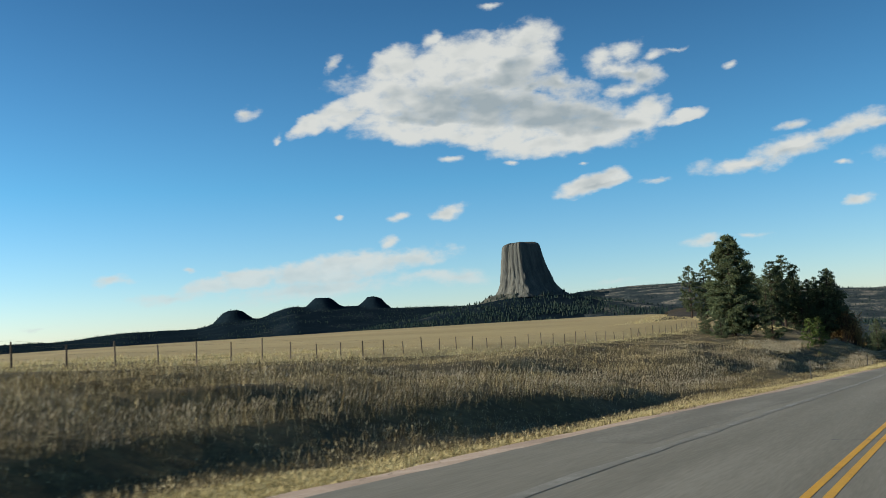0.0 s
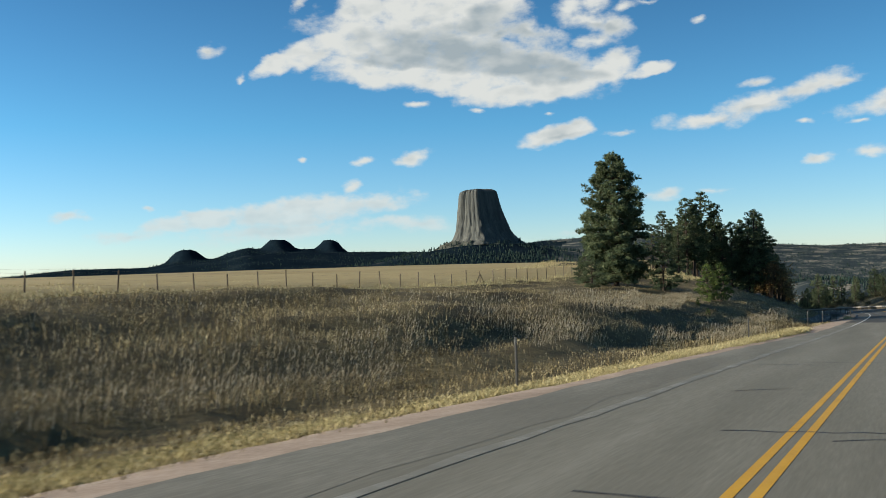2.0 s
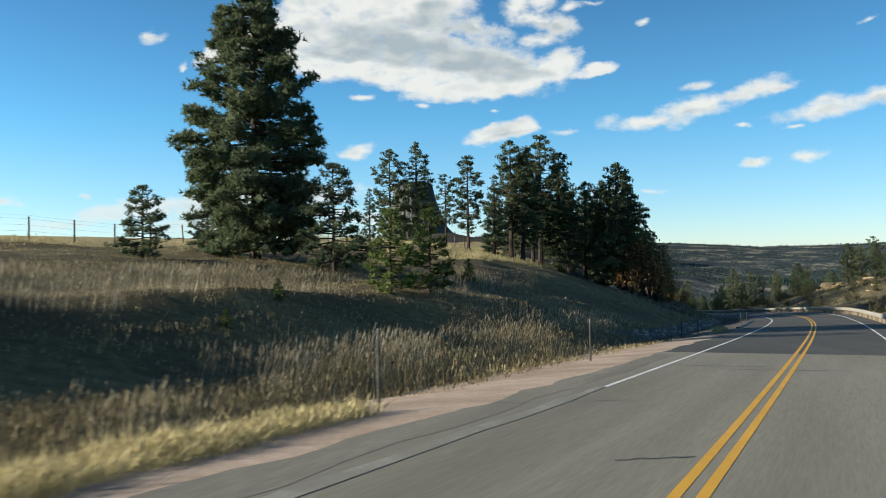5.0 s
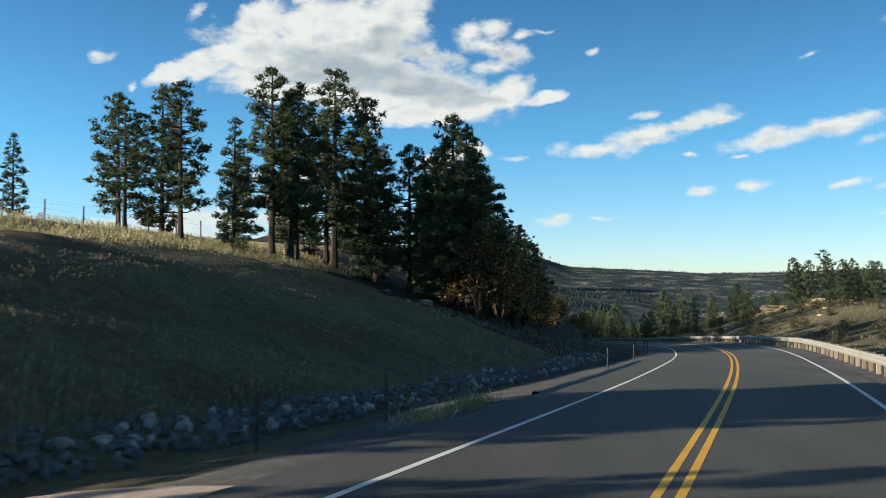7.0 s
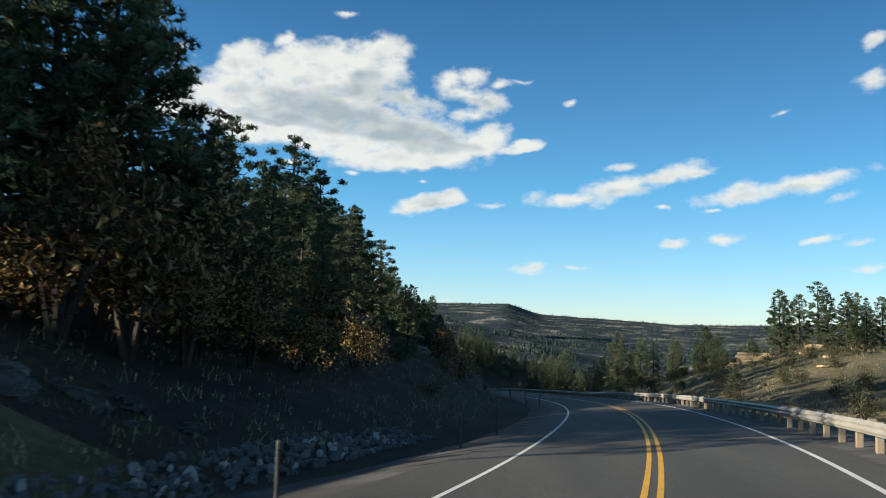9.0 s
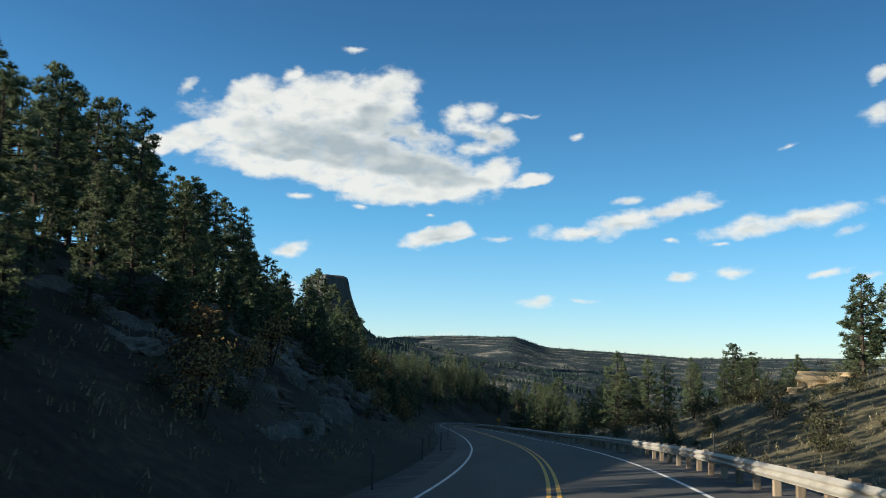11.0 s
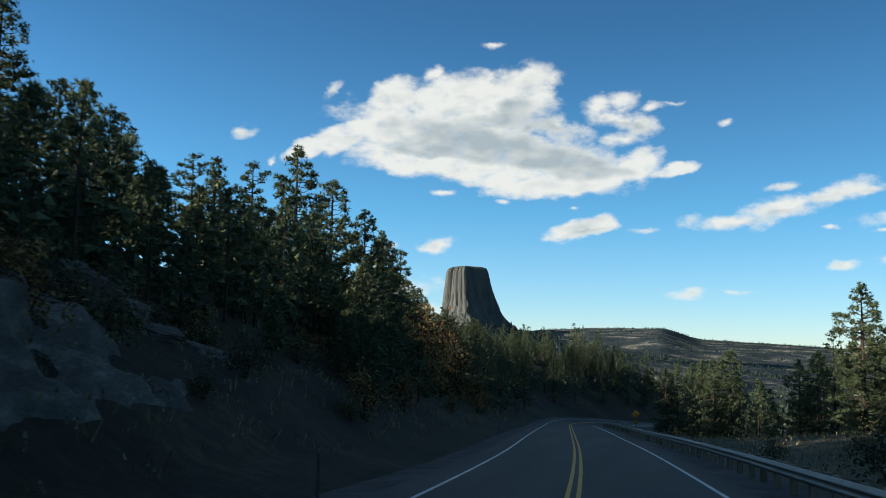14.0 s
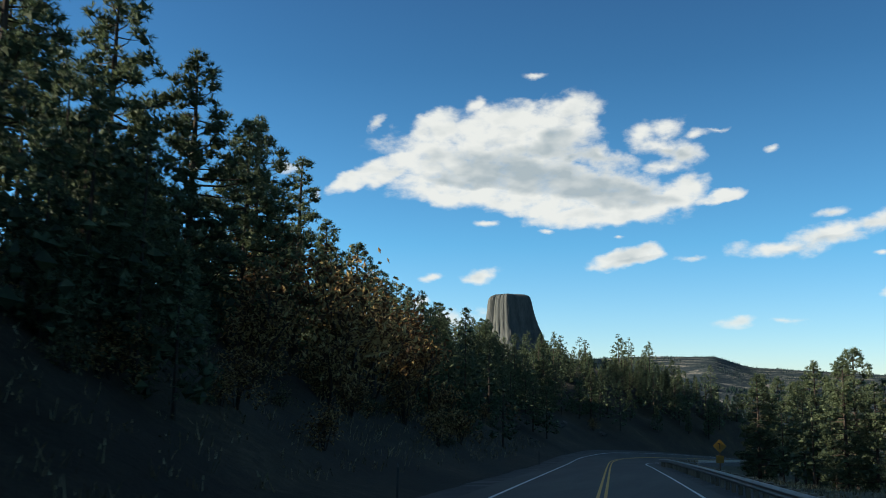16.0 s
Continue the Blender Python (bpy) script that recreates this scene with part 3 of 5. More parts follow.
def land(A, R):
    """The outer land, round VIEW, by bearing and distance."""
    x, y = VIEW[0] + R * np.sin(A), VIEW[1] + R * np.cos(A)
    deg = np.degrees(A)
    floor = -75 + 22 * fbm(x / 420, y / 420, 4, 11)
    # plateau with the straw field to the left of the road
    edge = 300 + 60 * fbm(deg / 14, 0 * deg, 2, 4)
    near = field_height(x, y) - 0.8
    plateau = np.where(R < edge, near, near + (floor - near) * smooth01(R, edge, edge + 900))
    right = near + (floor - near) * smooth01(R, 40, 420)
    w = smooth01(deg, 4, 16) * (1 - smooth01(deg, 175, 181))
    w = np.where(deg > 0, w, smooth01(-deg, 140, 179) * 0)
    base = plateau * (1 - w) + right * w
    el = np.interp(deg, SKYLINE_AZ, SKYLINE_EL) + 0.07 * fbm(deg / 2.3, R / 900, 4, 8)
    top = np.tan(np.radians(el)) * 4300 - 4
    z = base + (top - base) * smooth01(R, 1900, 4300)
    z = np.where(R > 4350, top - (R - 4350) * 0.25, z)
    # spurs in the valley
    spur = smooth01(R, 500, 1000) * (1 - smooth01(R, 2600, 3600))
    z = z + spur * w * (62 * np.maximum(fbm(x / 330, y / 330, 3, 31), -0.2))
    # the shoulder on which the tower stands, and the wooded rise before it
    d = np.hypot(x - TOWER[0] - 25, (y - TOWER[1]) * 0.9)
    z = np.maximum(z, 92 - d * 0.17 + 6 * fbm(x / 90, y / 90, 3, 2))
    # two rounded buttes on the far ridge, and a third lower one
    for b_az, b_el, wide in ((-8.5, 0.78, 0.85), (-5.25, 0.78, 0.75), (-14.1, 0.72, 1.0), (-11.1, 0.22, 1.1), (-9.6, 0.2, 0.8), (-6.8, 0.22, 1.2)):
        q = np.sqrt(((deg - b_az - 0.2) / wide) ** 2 + ((R - 4250) / 170) ** 2)
        z = z + np.tan(np.radians(b_el)) * 4250 * np.exp(-q ** 3.6)
    # keep below the slopes beside the road
    i = np.argmin((x[..., None] - LINE[::6, 0]) ** 2 + (y[..., None] - LINE[::6, 1]) ** 2, -1) * 6
    dx, dy = x - LINE[i, 0], y - LINE[i, 1]
    u = dx * FLAT_SIDE[i, 0] + dy * FLAT_SIDE[i, 1]
    off = np.hypot(dx, dy)
    inside = (off < np.abs(u) + 12) & (u > -59) & (u < 84)
    z = np.where(inside, np.minimum(z, LINE[i, 2] + rise(STEP[i], u) - 2.2), z)
    left_near = (u <= -59) & (off < 140) & (off < np.abs(u) + 12)
    k = smooth01(-u, 59, 130)
    z = np.where(left_near, (LINE[i, 2] + rise(STEP[i], np.full_like(u, -60.0)) - 0.6) * (1 - k) + z * k, z)
    z = np.where(left_near & (y < 360), np.minimum(z, field_height(x, y) - 0.5), z)
    right_near = (u >= 84) & (off < 200) & (off < np.abs(u) + 12)
    k = smooth01(u, 84, 190)
    z = np.where(right_near, (LINE[i, 2] + rise(STEP[i], np.full_like(u, 85.0)) - 1.0) * (1 - k) + z * k, z)
    return np.stack([x, y, z], -1)


def land_z(x, y):
    a, r = np.arctan2(x - VIEW[0], y - VIEW[1]), np.hypot(x - VIEW[0], y - VIEW[1])
    return land(np.asarray(a), np.asarray(r))[..., 2]


build_ground()


def build_field():
    # straw field beyond the fence, with its own sheet
    x = np.arange(-330, 96, 4.0)
    y = np.arange(-60, 420, 4.0)
    X, Y = np.meshgrid(x, y, indexing="ij")
    P = np.stack([X, Y, field_height(X, Y)], -1)
    i = np.argmin((X[..., None] - LINE[::6, 0]) ** 2 + (Y[..., None] - LINE[::6, 1]) ** 2, -1) * 6
    u = (X - LINE[i, 0]) * FLAT_SIDE[i, 0] + (Y - LINE[i, 1]) * FLAT_SIDE[i, 1]
    bank = LINE[i, 2] + rise(STEP[i], np.maximum(u, -60.0))
    k = smooth01(-u, 37, 62)
    P[..., 2] = np.where(u > -62, (bank - 0.25 + 0.5 * smooth01(-u, 37, 46)) * (1 - k) + P[..., 2] * k, P[..., 2])
    P[..., 2] -= 6 * (u > -35)
    r = np.hypot(X - VIEW[0], Y - VIEW[1])
    P[..., 2] -= 14 * smooth01(r, 255, 330)
    tagged(new("field", grid_mesh("field", P, M["field"], flip=True)), "harvested straw field on the plateau behind the fence", "field", kind="structure")


build_field()


# ---------------------------------------------------------------- road
def ribbon(name, s0, s1, u0, u1, dz, material, parent=None, step=1.5, label=""):
    s = np.arange(s0, s1 + 0.01, step)
    a = u0(s) if callable(u0) else np.full(len(s), u0)
    b = u1(s) if callable(u1) else np.full(len(s), u1)
    P = np.stack([spot(s, a, dz, land=False), spot(s, b, dz, land=False)], 1)
    me = grid_mesh(name, P, material, smooth=True, flip=True)
    if parent:
        return put_part(name, me, parent, label)
    return new(name, me)


def edge_left(s):
    return np.interp(s, [-60, 30, 60, 90, 115, 160, 180, 212, 230, 600], [-6.3, -6.2, -5.6, -5.2, -4.7, -4.7, -5.2, -5.4, -4.5, -4.3]) + np.interp(s, [80, 105, 160, 175], [0.1, 0.34, 0.34, 0.12]) * fbm(s / 2.0, 0 * s, 4, 6)


def edge_right(s):
    return 4.2 + 0.05 * fbm(s / 3, 0 * s, 2, 7)


def build_road():
    road = tagged(ribbon("road", -60, 141, edge_left, edge_right, 0.0, M["asphalt_old"], step=0.5), "worn grey two-lane asphalt road with patches", "road", kind="structure")
    ribbon("edge_patch", 18, 140, lambda s: edge_left(s) + 0.05, lambda s: -3.9 + 0.3 * fbm(s / 3, 0 * s, 4, 3), 0.003, M["patch"], road, label="darker patched asphalt along the edge")
    new_road = tagged(ribbon("road_new", 141, 597, edge_left, edge_right, 0.0, M["asphalt_new"], step=0.5), "newer dark asphalt on the curving descent", "road", kind="structure")
    for u in (-0.125, 0.125):
        ribbon("yellow_line", -60, 141, u - 0.06, u + 0.06, 0.003, M["yellow"], road, label="worn yellow centre line")
        ribbon("yellow_line", 141, 597, u - 0.055, u + 0.055, 0.003, M["yellow"], new_road, label="crisp yellow centre line")
    ribbon("edge_line", -60, 126, lambda s: -3.62 + 0.14 * fbm(s / 1.6, 0 * s, 4, 8), lambda s: -3.36 + 0.1 * fbm(s / 1.3, 0 * s, 4, 9), 0.006, M["faded"], road, label="faded white edge line")
    ribbon("edge_line", 126, 141, -3.46, -3.34, 0.004, M["white"], road, label="white edge line")
    ribbon("edge_line", -60, 141, 3.34, 3.46, 0.004, M["white"], road, label="white edge line")
    for u in (-3.4, 3.4):
        ribbon("edge_line", 141, 597, u - 0.06, u + 0.06, 0.004, M["white"], new_road, label="white edge line")
    # low asphalt berm where the new road meets the gravel
    s = np.arange(176, 207, 0.5)
    P = np.stack([spot(s, edge_left(s) + d + 0.03 * fbm(s, 0 * s, 2, 33), z, False) for d, z in ((0.16, -0.01), (0.1, 0.06), (-0.06, 0.07), (-0.12, -0.06))], 1)
    put_part("berm", grid_mesh("berm", P, M["crack"]), new_road, "low black asphalt berm along the edge")
    # tarred cracks across the worn lane
    rng = np.random.default_rng(4)
    for k in range(16):
        s0, u0 = rng.uniform(10, 140), rng.uniform(-4.0, 0.6)
        n = 8
        t = np.linspace(0, 1, n)
        length = rng.uniform(0.8, 3.2)
        u = u0 + t * length
        s = s0 + 0.4 * t + 0.15 * np.cumsum(rng.uniform(-1, 1, n))
        w = 0.025 + 0.02 * rng.random(n)
        P = np.stack([spot(s - w, u, 0.004, False), spot(s + w, u, 0.004, False)], 1)
        put_part("crack", grid_mesh("crack", P, M["crack"]), road)
    # gravel shoulders, resting a little lower than the asphalt
    def verge(name, s0, s1, u0, u1, material, label, flip=False):
        s = np.arange(s0, s1, 1.0)
        f = np.linspace(0, 1, 5)
        a, b = u0(s), u1(s)
        U = a[:, None] + (b - a)[:, None] * f
        S = np.repeat(s[:, None], 5, 1)
        P = spot(S, U)
        flat = spot(S, U, -0.03 - 0.05 * np.abs(U - a[:, None]), False)[..., 2]
        P[..., 2] = flat * (1 - f) + np.maximum(P[..., 2] + 0.05, flat - 0.12) * f + 0.02 * fbm(S * 2, U * 3, 2, 5)
        P[:, 0] = spot(s, a, -0.02, False)
        P[:, -1, 2] -= 0.06
        tagged(new(name, grid_mesh(name, P, material, flip=flip)), label, "shoulder", kind="structure")
    s = np.arange(-40, 121, 0.5)
    inner = edge_left(s) - np.interp(s, [-60, 40, 58, 66, 112, 121], [1.85, 1.85, 2.15, 1.1, 0.95, 1.9]) - 0.15 * fbm(s / 1.3, 0 * s, 3, 52)
    outer = inner - np.interp(s, [0, 100, 121], [2.2, 1.7, 0.3]) - 0.5 * fbm(s / 2.5, 0 * s, 3, 53)
    f = np.linspace(0, 1, 7)
    U = inner[:, None] + (outer - inner)[:, None] * f
    P = spot(np.repeat(s[:, None], 7, 1), U, 0.05)
    P[:, [0, -1], 2] -= 0.12
    tagged(new("verge_turf", grid_mesh("verge_turf", P, M["turf"], flip=False)), "short pale yellow turf between gravel and ditch", "turf", kind="structure")
    verge("shoulder_left", -60, 161, lambda s: edge_left(s) + 0.15, lambda s: edge_left(s) - np.interp(s, [-60, 40, 58, 66, 108, 119, 150, 182], [2.0, 2.0, 2.3, 1.3, 1.1, 3.9, 4.2, 2.0]) - 0.25 * fbm(s / 3, 0 * s, 3, 2), M["gravel"], "pinkish gravel road shoulder")
    verge("shoulder_left_low", 160, 597, lambda s: edge_left(s) + 0.15, lambda s: edge_left(s) - np.interp(s, [160, 175, 215, 240], [1.6, 3.4, 3.2, 1.7]) - 0.2 * fbm(s / 3, 0 * s, 3, 2), M["shade_grey_gravel"], "grey gravel shoulder with ditch, shade darkened into its colour")
    verge("shoulder_right", -60, 597, lambda s: edge_right(s) - 0.15, lambda s: edge_right(s) + 1.9 + 0.2 * fbm(s / 3, 0 * s, 3, 1), M["shade_grey_gravel"], "gravel shoulder under the guardrail", True)


build_road()


# ---------------------------------------------------------------- the rock tower
def build_tower():
    butte = tagged(new("rock_tower"), "grey columnar rock tower with a flat top on a talus cone", "rock tower")
    n_a, n_z = 480, 44
    a = np.linspace(0, 2 * np.pi, n_a, endpoint=False)
    t = np.linspace(0, 1, n_z)
    # height above the foot against half width
    half = np.interp(t, [0, 0.06, 0.14, 0.27, 0.5, 0.75, 0.9, 0.96, 0.985, 1.0], [124, 109, 97, 86, 74, 65, 60.5, 57, 52, 43])
    faces = np.radians([150, 224, 268, 318, 35, 92])
    reach = np.array([0.95, 0.97, 0.94, 0.97, 0.97, 0.95])
    corner = (np.sum(np.maximum(np.cos(a[:, None] - faces) / reach, 0.01) ** 22, 1)) ** (-1 / 22) - 1.0
    rng = np.random.default_rng(12)
    flute = np.zeros(n_a)
    k = 0
    while k < n_a:
        w = int(rng.integers(4, 9))
        d = rng.uniform(-1, 1)
        seg = np.arange(k, min(k + w, n_a))
        flute[seg] = (d * 0.9 + 0.8 * np.sin((seg - k + 0.5) / w * np.pi)) * (0.25 if a[k] < 3.2 else 0.7)
        k += w
    grooves = -9 * np.exp(-((a - 4.05) / 0.11) ** 2) - 4 * np.exp(-((a - 3.62) / 0.05) ** 2) - 3 * np.exp(-((a - 3.42) / 0.04) ** 2)
    R = half[:, None] * (1 + corner[None, :]) + (flute + grooves)[None, :] * np.interp(t, [0, 0.15, 0.5, 1], [0.1, 0.3, 0.8, 1.0])[:, None]
    T, A = np.meshgrid(t, a, indexing="ij")
    R = R + np.where(A < 3.25, 0.6, 1.8) * fbm(A * 16, T * 4, 4, 3) + 9.0 * (1 - T) ** 2 * fbm(A * 9, T * 8, 4, 8)
    foot, head = 74.0, 242.0
    Z = foot + (head - foot) * T + 3.0 * fbm(np.cos(A) * 2, np.sin(A) * 2, 3, 2) * T
    lean = 20 * (1 - T) ** 1.8
    P = np.stack([TOWER[0] + R * np.sin(A) + lean, TOWER[1] + R * np.cos(A) * 0.9, Z], -1)
    P = np.concatenate([P, P[:, :1]], 1)
    put_part("column_face", grid_mesh("column_face", P, M["tower"], smooth=False, flip=True), butte, "fluted grey-green rock columns")
    # gently domed top
    rr = np.linspace(1, 0, 8)
    top = P[-1][None] * 1.0
    c = top.mean(1, keepdims=True)
    D = c + (top - c) * rr[:, None, None]
    D[..., 2] += (1 - rr[:, None]) * 5 + 0.8 * fbm(D[..., 0] / 12, D[..., 1] / 12, 3, 4)
    put_part("summit", grid_mesh("summit", D, M["talus"], flip=True), butte, "flat grassy summit")
    # talus apron
    t = np.linspace(0, 1, 24)
    T, A = np.meshgrid(t, a, indexing="ij")
    Rr = 108 + 75 * T + 9 * fbm(A * 6, T * 5, 4, 6)
    P = np.stack([TOWER[0] + 10 + Rr * np.sin(A), TOWER[1] + Rr * np.cos(A) * 0.9, 86 - 44 * T + 5 * fbm(A * 11, T * 8, 4, 9)], -1)
    P = np.concatenate([P, P[:, :1]], 1)
    put_part("talus", grid_mesh("talus", P, M["talus"], smooth=False), butte, "broken talus apron with dark pines")


def talus_pines():
    """Dark pines standing on the apron round the tower's foot."""
    rng = np.random.default_rng(17)
    n, sides = 150, 5
    q, f = rng.uniform(0, 2 * np.pi, n), rng.uniform(0.05, 1.0, n)
    reach = 108 + 75 * f
    P = np.stack([TOWER[0] + 10 + reach * np.sin(q), TOWER[1] + reach * np.cos(q) * 0.9, 84 - 44 * f], 1)
    h = rng.uniform(6, 17, n)
    w = h * rng.uniform(0.16, 0.26, n)
    tris = []
    for lo_f, hi_f, wf in ((0.05, 0.65, 1.0), (0.4, 1.0, 0.7)):
        ring = [P + np.stack([np.cos(j * 2 * np.pi / sides) * w * wf * rng.uniform(0.7, 1.3, n), np.sin(j * 2 * np.pi / sides) * w * wf * rng.uniform(0.7, 1.3, n), h * lo_f], 1) for j in range(sides)]
        tip = P + np.stack([0 * h, 0 * h, h * hi_f], 1)
        tris += [np.stack([ring[j], ring[(j + 1) % sides], tip], 1) for j in range(sides)]
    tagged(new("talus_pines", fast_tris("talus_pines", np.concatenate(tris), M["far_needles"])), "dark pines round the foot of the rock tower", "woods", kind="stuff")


build_tower()
talus_pines()


# ---------------------------------------------------------------- plants
def frustum(p0, p1, r0, r1, n=5):
    """Side triangles of a tapered stick."""
    p0, p1 = np.asarray(p0, float), np.asarray(p1, float)
    d = p1 - p0
    d = d / (np.linalg.norm(d) + 1e-9)
    a = np.cross(d, (0.3, 0.9, 0.2) if abs(d[2]) > 0.8 else (0, 0, 1))
    a /= np.linalg.norm(a)
    b = np.cross(d, a)
    w = np.linspace(0, 2 * np.pi, n, endpoint=False)
    ring = np.cos(w)[:, None] * a + np.sin(w)[:, None] * b
    lo, hi = p0 + ring * r0, p1 + ring * r1
    lo2, hi2 = np.roll(lo, -1, 0), np.roll(hi, -1, 0)
    return np.concatenate([np.stack([lo, lo2, hi2], 1), np.stack([lo, hi2, hi], 1)])


def clumps(rng, centres, sizes, blades, width, up=0.35, out=None):
    """Needle tufts: spikes that burst out of each centre, towards out where it is given."""
    n = len(centres)
    d = rng.normal(size=(n, blades, 3))
    d /= np.linalg.norm(d, axis=-1, keepdims=True)
    if out is not None:
        d += out[:, None, :]
    d[..., 2] += up
    d /= np.linalg.norm(d, axis=-1, keepdims=True)
    side = np.cross(d, rng.normal(size=(n, blades, 3)))
    side /= np.linalg.norm(side, axis=-1, keepdims=True)
    L = sizes[:, None, None] * rng.uniform(0.65, 1.2, (n, blades, 1))
    c = centres[:, None, :] - 0.1 * d * L
    w = sizes[:, None, None] * width
    return np.stack([c - side * w, c + side * w, c + d * L], 2).reshape(-1, 3, 3)


OCTA = np.array([[0, 2, 4], [2, 1, 4], [1, 3, 4], [3, 0, 4], [2, 0, 5], [1, 2, 5], [3, 1, 5], [0, 3, 5]])


def hearts(rng, centres, radii):
    """Small uneven lumps that close the middle of each pad of needles."""
    axes = np.array([[1, 0, 0], [-1, 0, 0], [0, 1, 0], [0, -1, 0], [0, 0, 0.9], [0, 0, -0.7]], float)
    v = centres[:, None] + axes * radii[:, None, None] * rng.uniform(0.55, 1.25, (len(centres), 6, 1)) + rng.normal(0, 0.12, (len(centres), 6, 3)) * radii[:, None, None]
    return v[:, OCTA].reshape(-1, 3, 3)


def pine_meshes(seed, h, bare, wide, limbs, form=1.0, material="needles", gaps=0.25, pad=0.6, pads=1.2, poms=8, blades=10, needle=0.32):
    """Trunk with limbs, and crown, of one pine. Pads of needle tufts sit towards the ends of the limbs."""
    rng = np.random.default_rng(seed)
    n = 9
    zs = np.linspace(0, h * 0.97, n)
    drift = np.cumsum(rng.normal(0, 0.012 * h / n, (n, 2)), 0)
    drift -= drift[0]
    r = 0.017 * h * (1 - zs / h) ** 0.8 + 0.02
    r[0] *= 1.35
    tris = [frustum((*drift[k], zs[k] - (0.6 if k == 0 else 0)), (*drift[k + 1], zs[k + 1]), r[k], r[k + 1], 7) for k in range(n - 1)]
    pc, pr = [], []
    fs = (np.arange(limbs) + rng.uniform(0, 1, limbs)) / limbs
    ang = np.arange(limbs) * 2.4 + rng.normal(0, 0.5, limbs)
    lobes = 1 + gaps * np.sin(ang * 2 + fs * 11 + seed) + gaps * np.sin(fs * 27 + ang + seed * 2)
    for f, q, lo in zip(fs, ang, lobes):
        z = h * (bare + (0.985 - bare) * f)
        rounded = (1 - f ** 2.4) ** 0.65 * (0.55 + 0.45 * min(1, f / 0.25))
        pointed = (1 - f) ** 0.8 * (0.75 + 0.25 * min(1, f / 0.12))
        reach = wide * (rounded * form + pointed * (1 - form)) * lo * rng.uniform(0.7, 1.08)
        base = np.array([np.interp(z, zs, drift[:, 0]), np.interp(z, zs, drift[:, 1]), z])
        slope = rng.uniform(-0.35, 0.2) + 0.5 * f
        tip = base + np.array([np.cos(q), np.sin(q), slope]) * reach
        mid = base + np.array([np.cos(q), np.sin(q), slope * 0.4 - 0.06]) * reach * 0.55
        if reach > 0.5:
            rr = 0.012 * reach + 0.012
            tris.append(frustum(base, mid, rr * 1.5, rr, 3))
            tris.append(frustum(mid, tip, rr, 0.008, 3))
        sideways = np.array([-np.sin(q), np.cos(q), 0.0])
        for k in range(max(1, int(0.6 + reach * pads))):
            g = 1.0 - 0.6 * rng.random() ** 1.3 if k else rng.uniform(0.88, 1.0)
            p = (base + (mid - base) * g / 0.55) if g < 0.55 else mid + (tip - mid) * (g - 0.55) / 0.45
            r_pad = pad * rng.uniform(0.55, 1.1) * (1.0 - 0.35 * f)
            pc.append(p + sideways * rng.normal(0, 0.3) * reach * (1.15 - g) + (0, 0, r_pad * rng.uniform(-0.3, 0.7)))
            pr.append(r_pad)
    pc += [np.array([*drift[-1], h * 0.97])]
    pr += [pad * 0.45]
    # dead stubs on the bare trunk
    for k in range(int(24 * bare)):
        z, q = rng.uniform(0.12, max(0.15, bare)) * h, rng.uniform(0, 2 * np.pi)
        base = np.array([np.interp(z, zs, drift[:, 0]), np.interp(z, zs, drift[:, 1]), z])
        tris.append(frustum(base, base + np.array([np.cos(q), np.sin(q), rng.uniform(-0.25, 0.15)]) * rng.uniform(0.4, 1.5), 0.03, 0.006, 3))
    trunk = fast_tris("trunk", np.concatenate(tris), M["bark"])
    return trunk, fast_tris("crown", padded(rng, np.array(pc), np.array(pr), poms, blades, needle), M[material])


def padded(rng, pc, pr, poms, blades, needle):
    """Pads of foliage: a closed heart with tufts standing out of its skin."""
    d = rng.normal(size=(len(pc), poms, 3))
    d[..., 2] = np.abs(d[..., 2]) * 1.1 - 0.45
    d /= np.linalg.norm(d, axis=-1, keepdims=True)
    c = pc[:, None] + d * (1, 1, 0.75) * pr[:, None, None] * rng.uniform(0.55, 0.95, (len(pc), poms, 1))
    d, c = d.reshape(-1, 3), c.reshape(-1, 3)
    return np.concatenate([clumps(rng, c, needle * rng.uniform(0.75, 1.2, len(c)), blades, 0.085, 0.25, d * 0.9), hearts(rng, pc, pr * 0.6)])


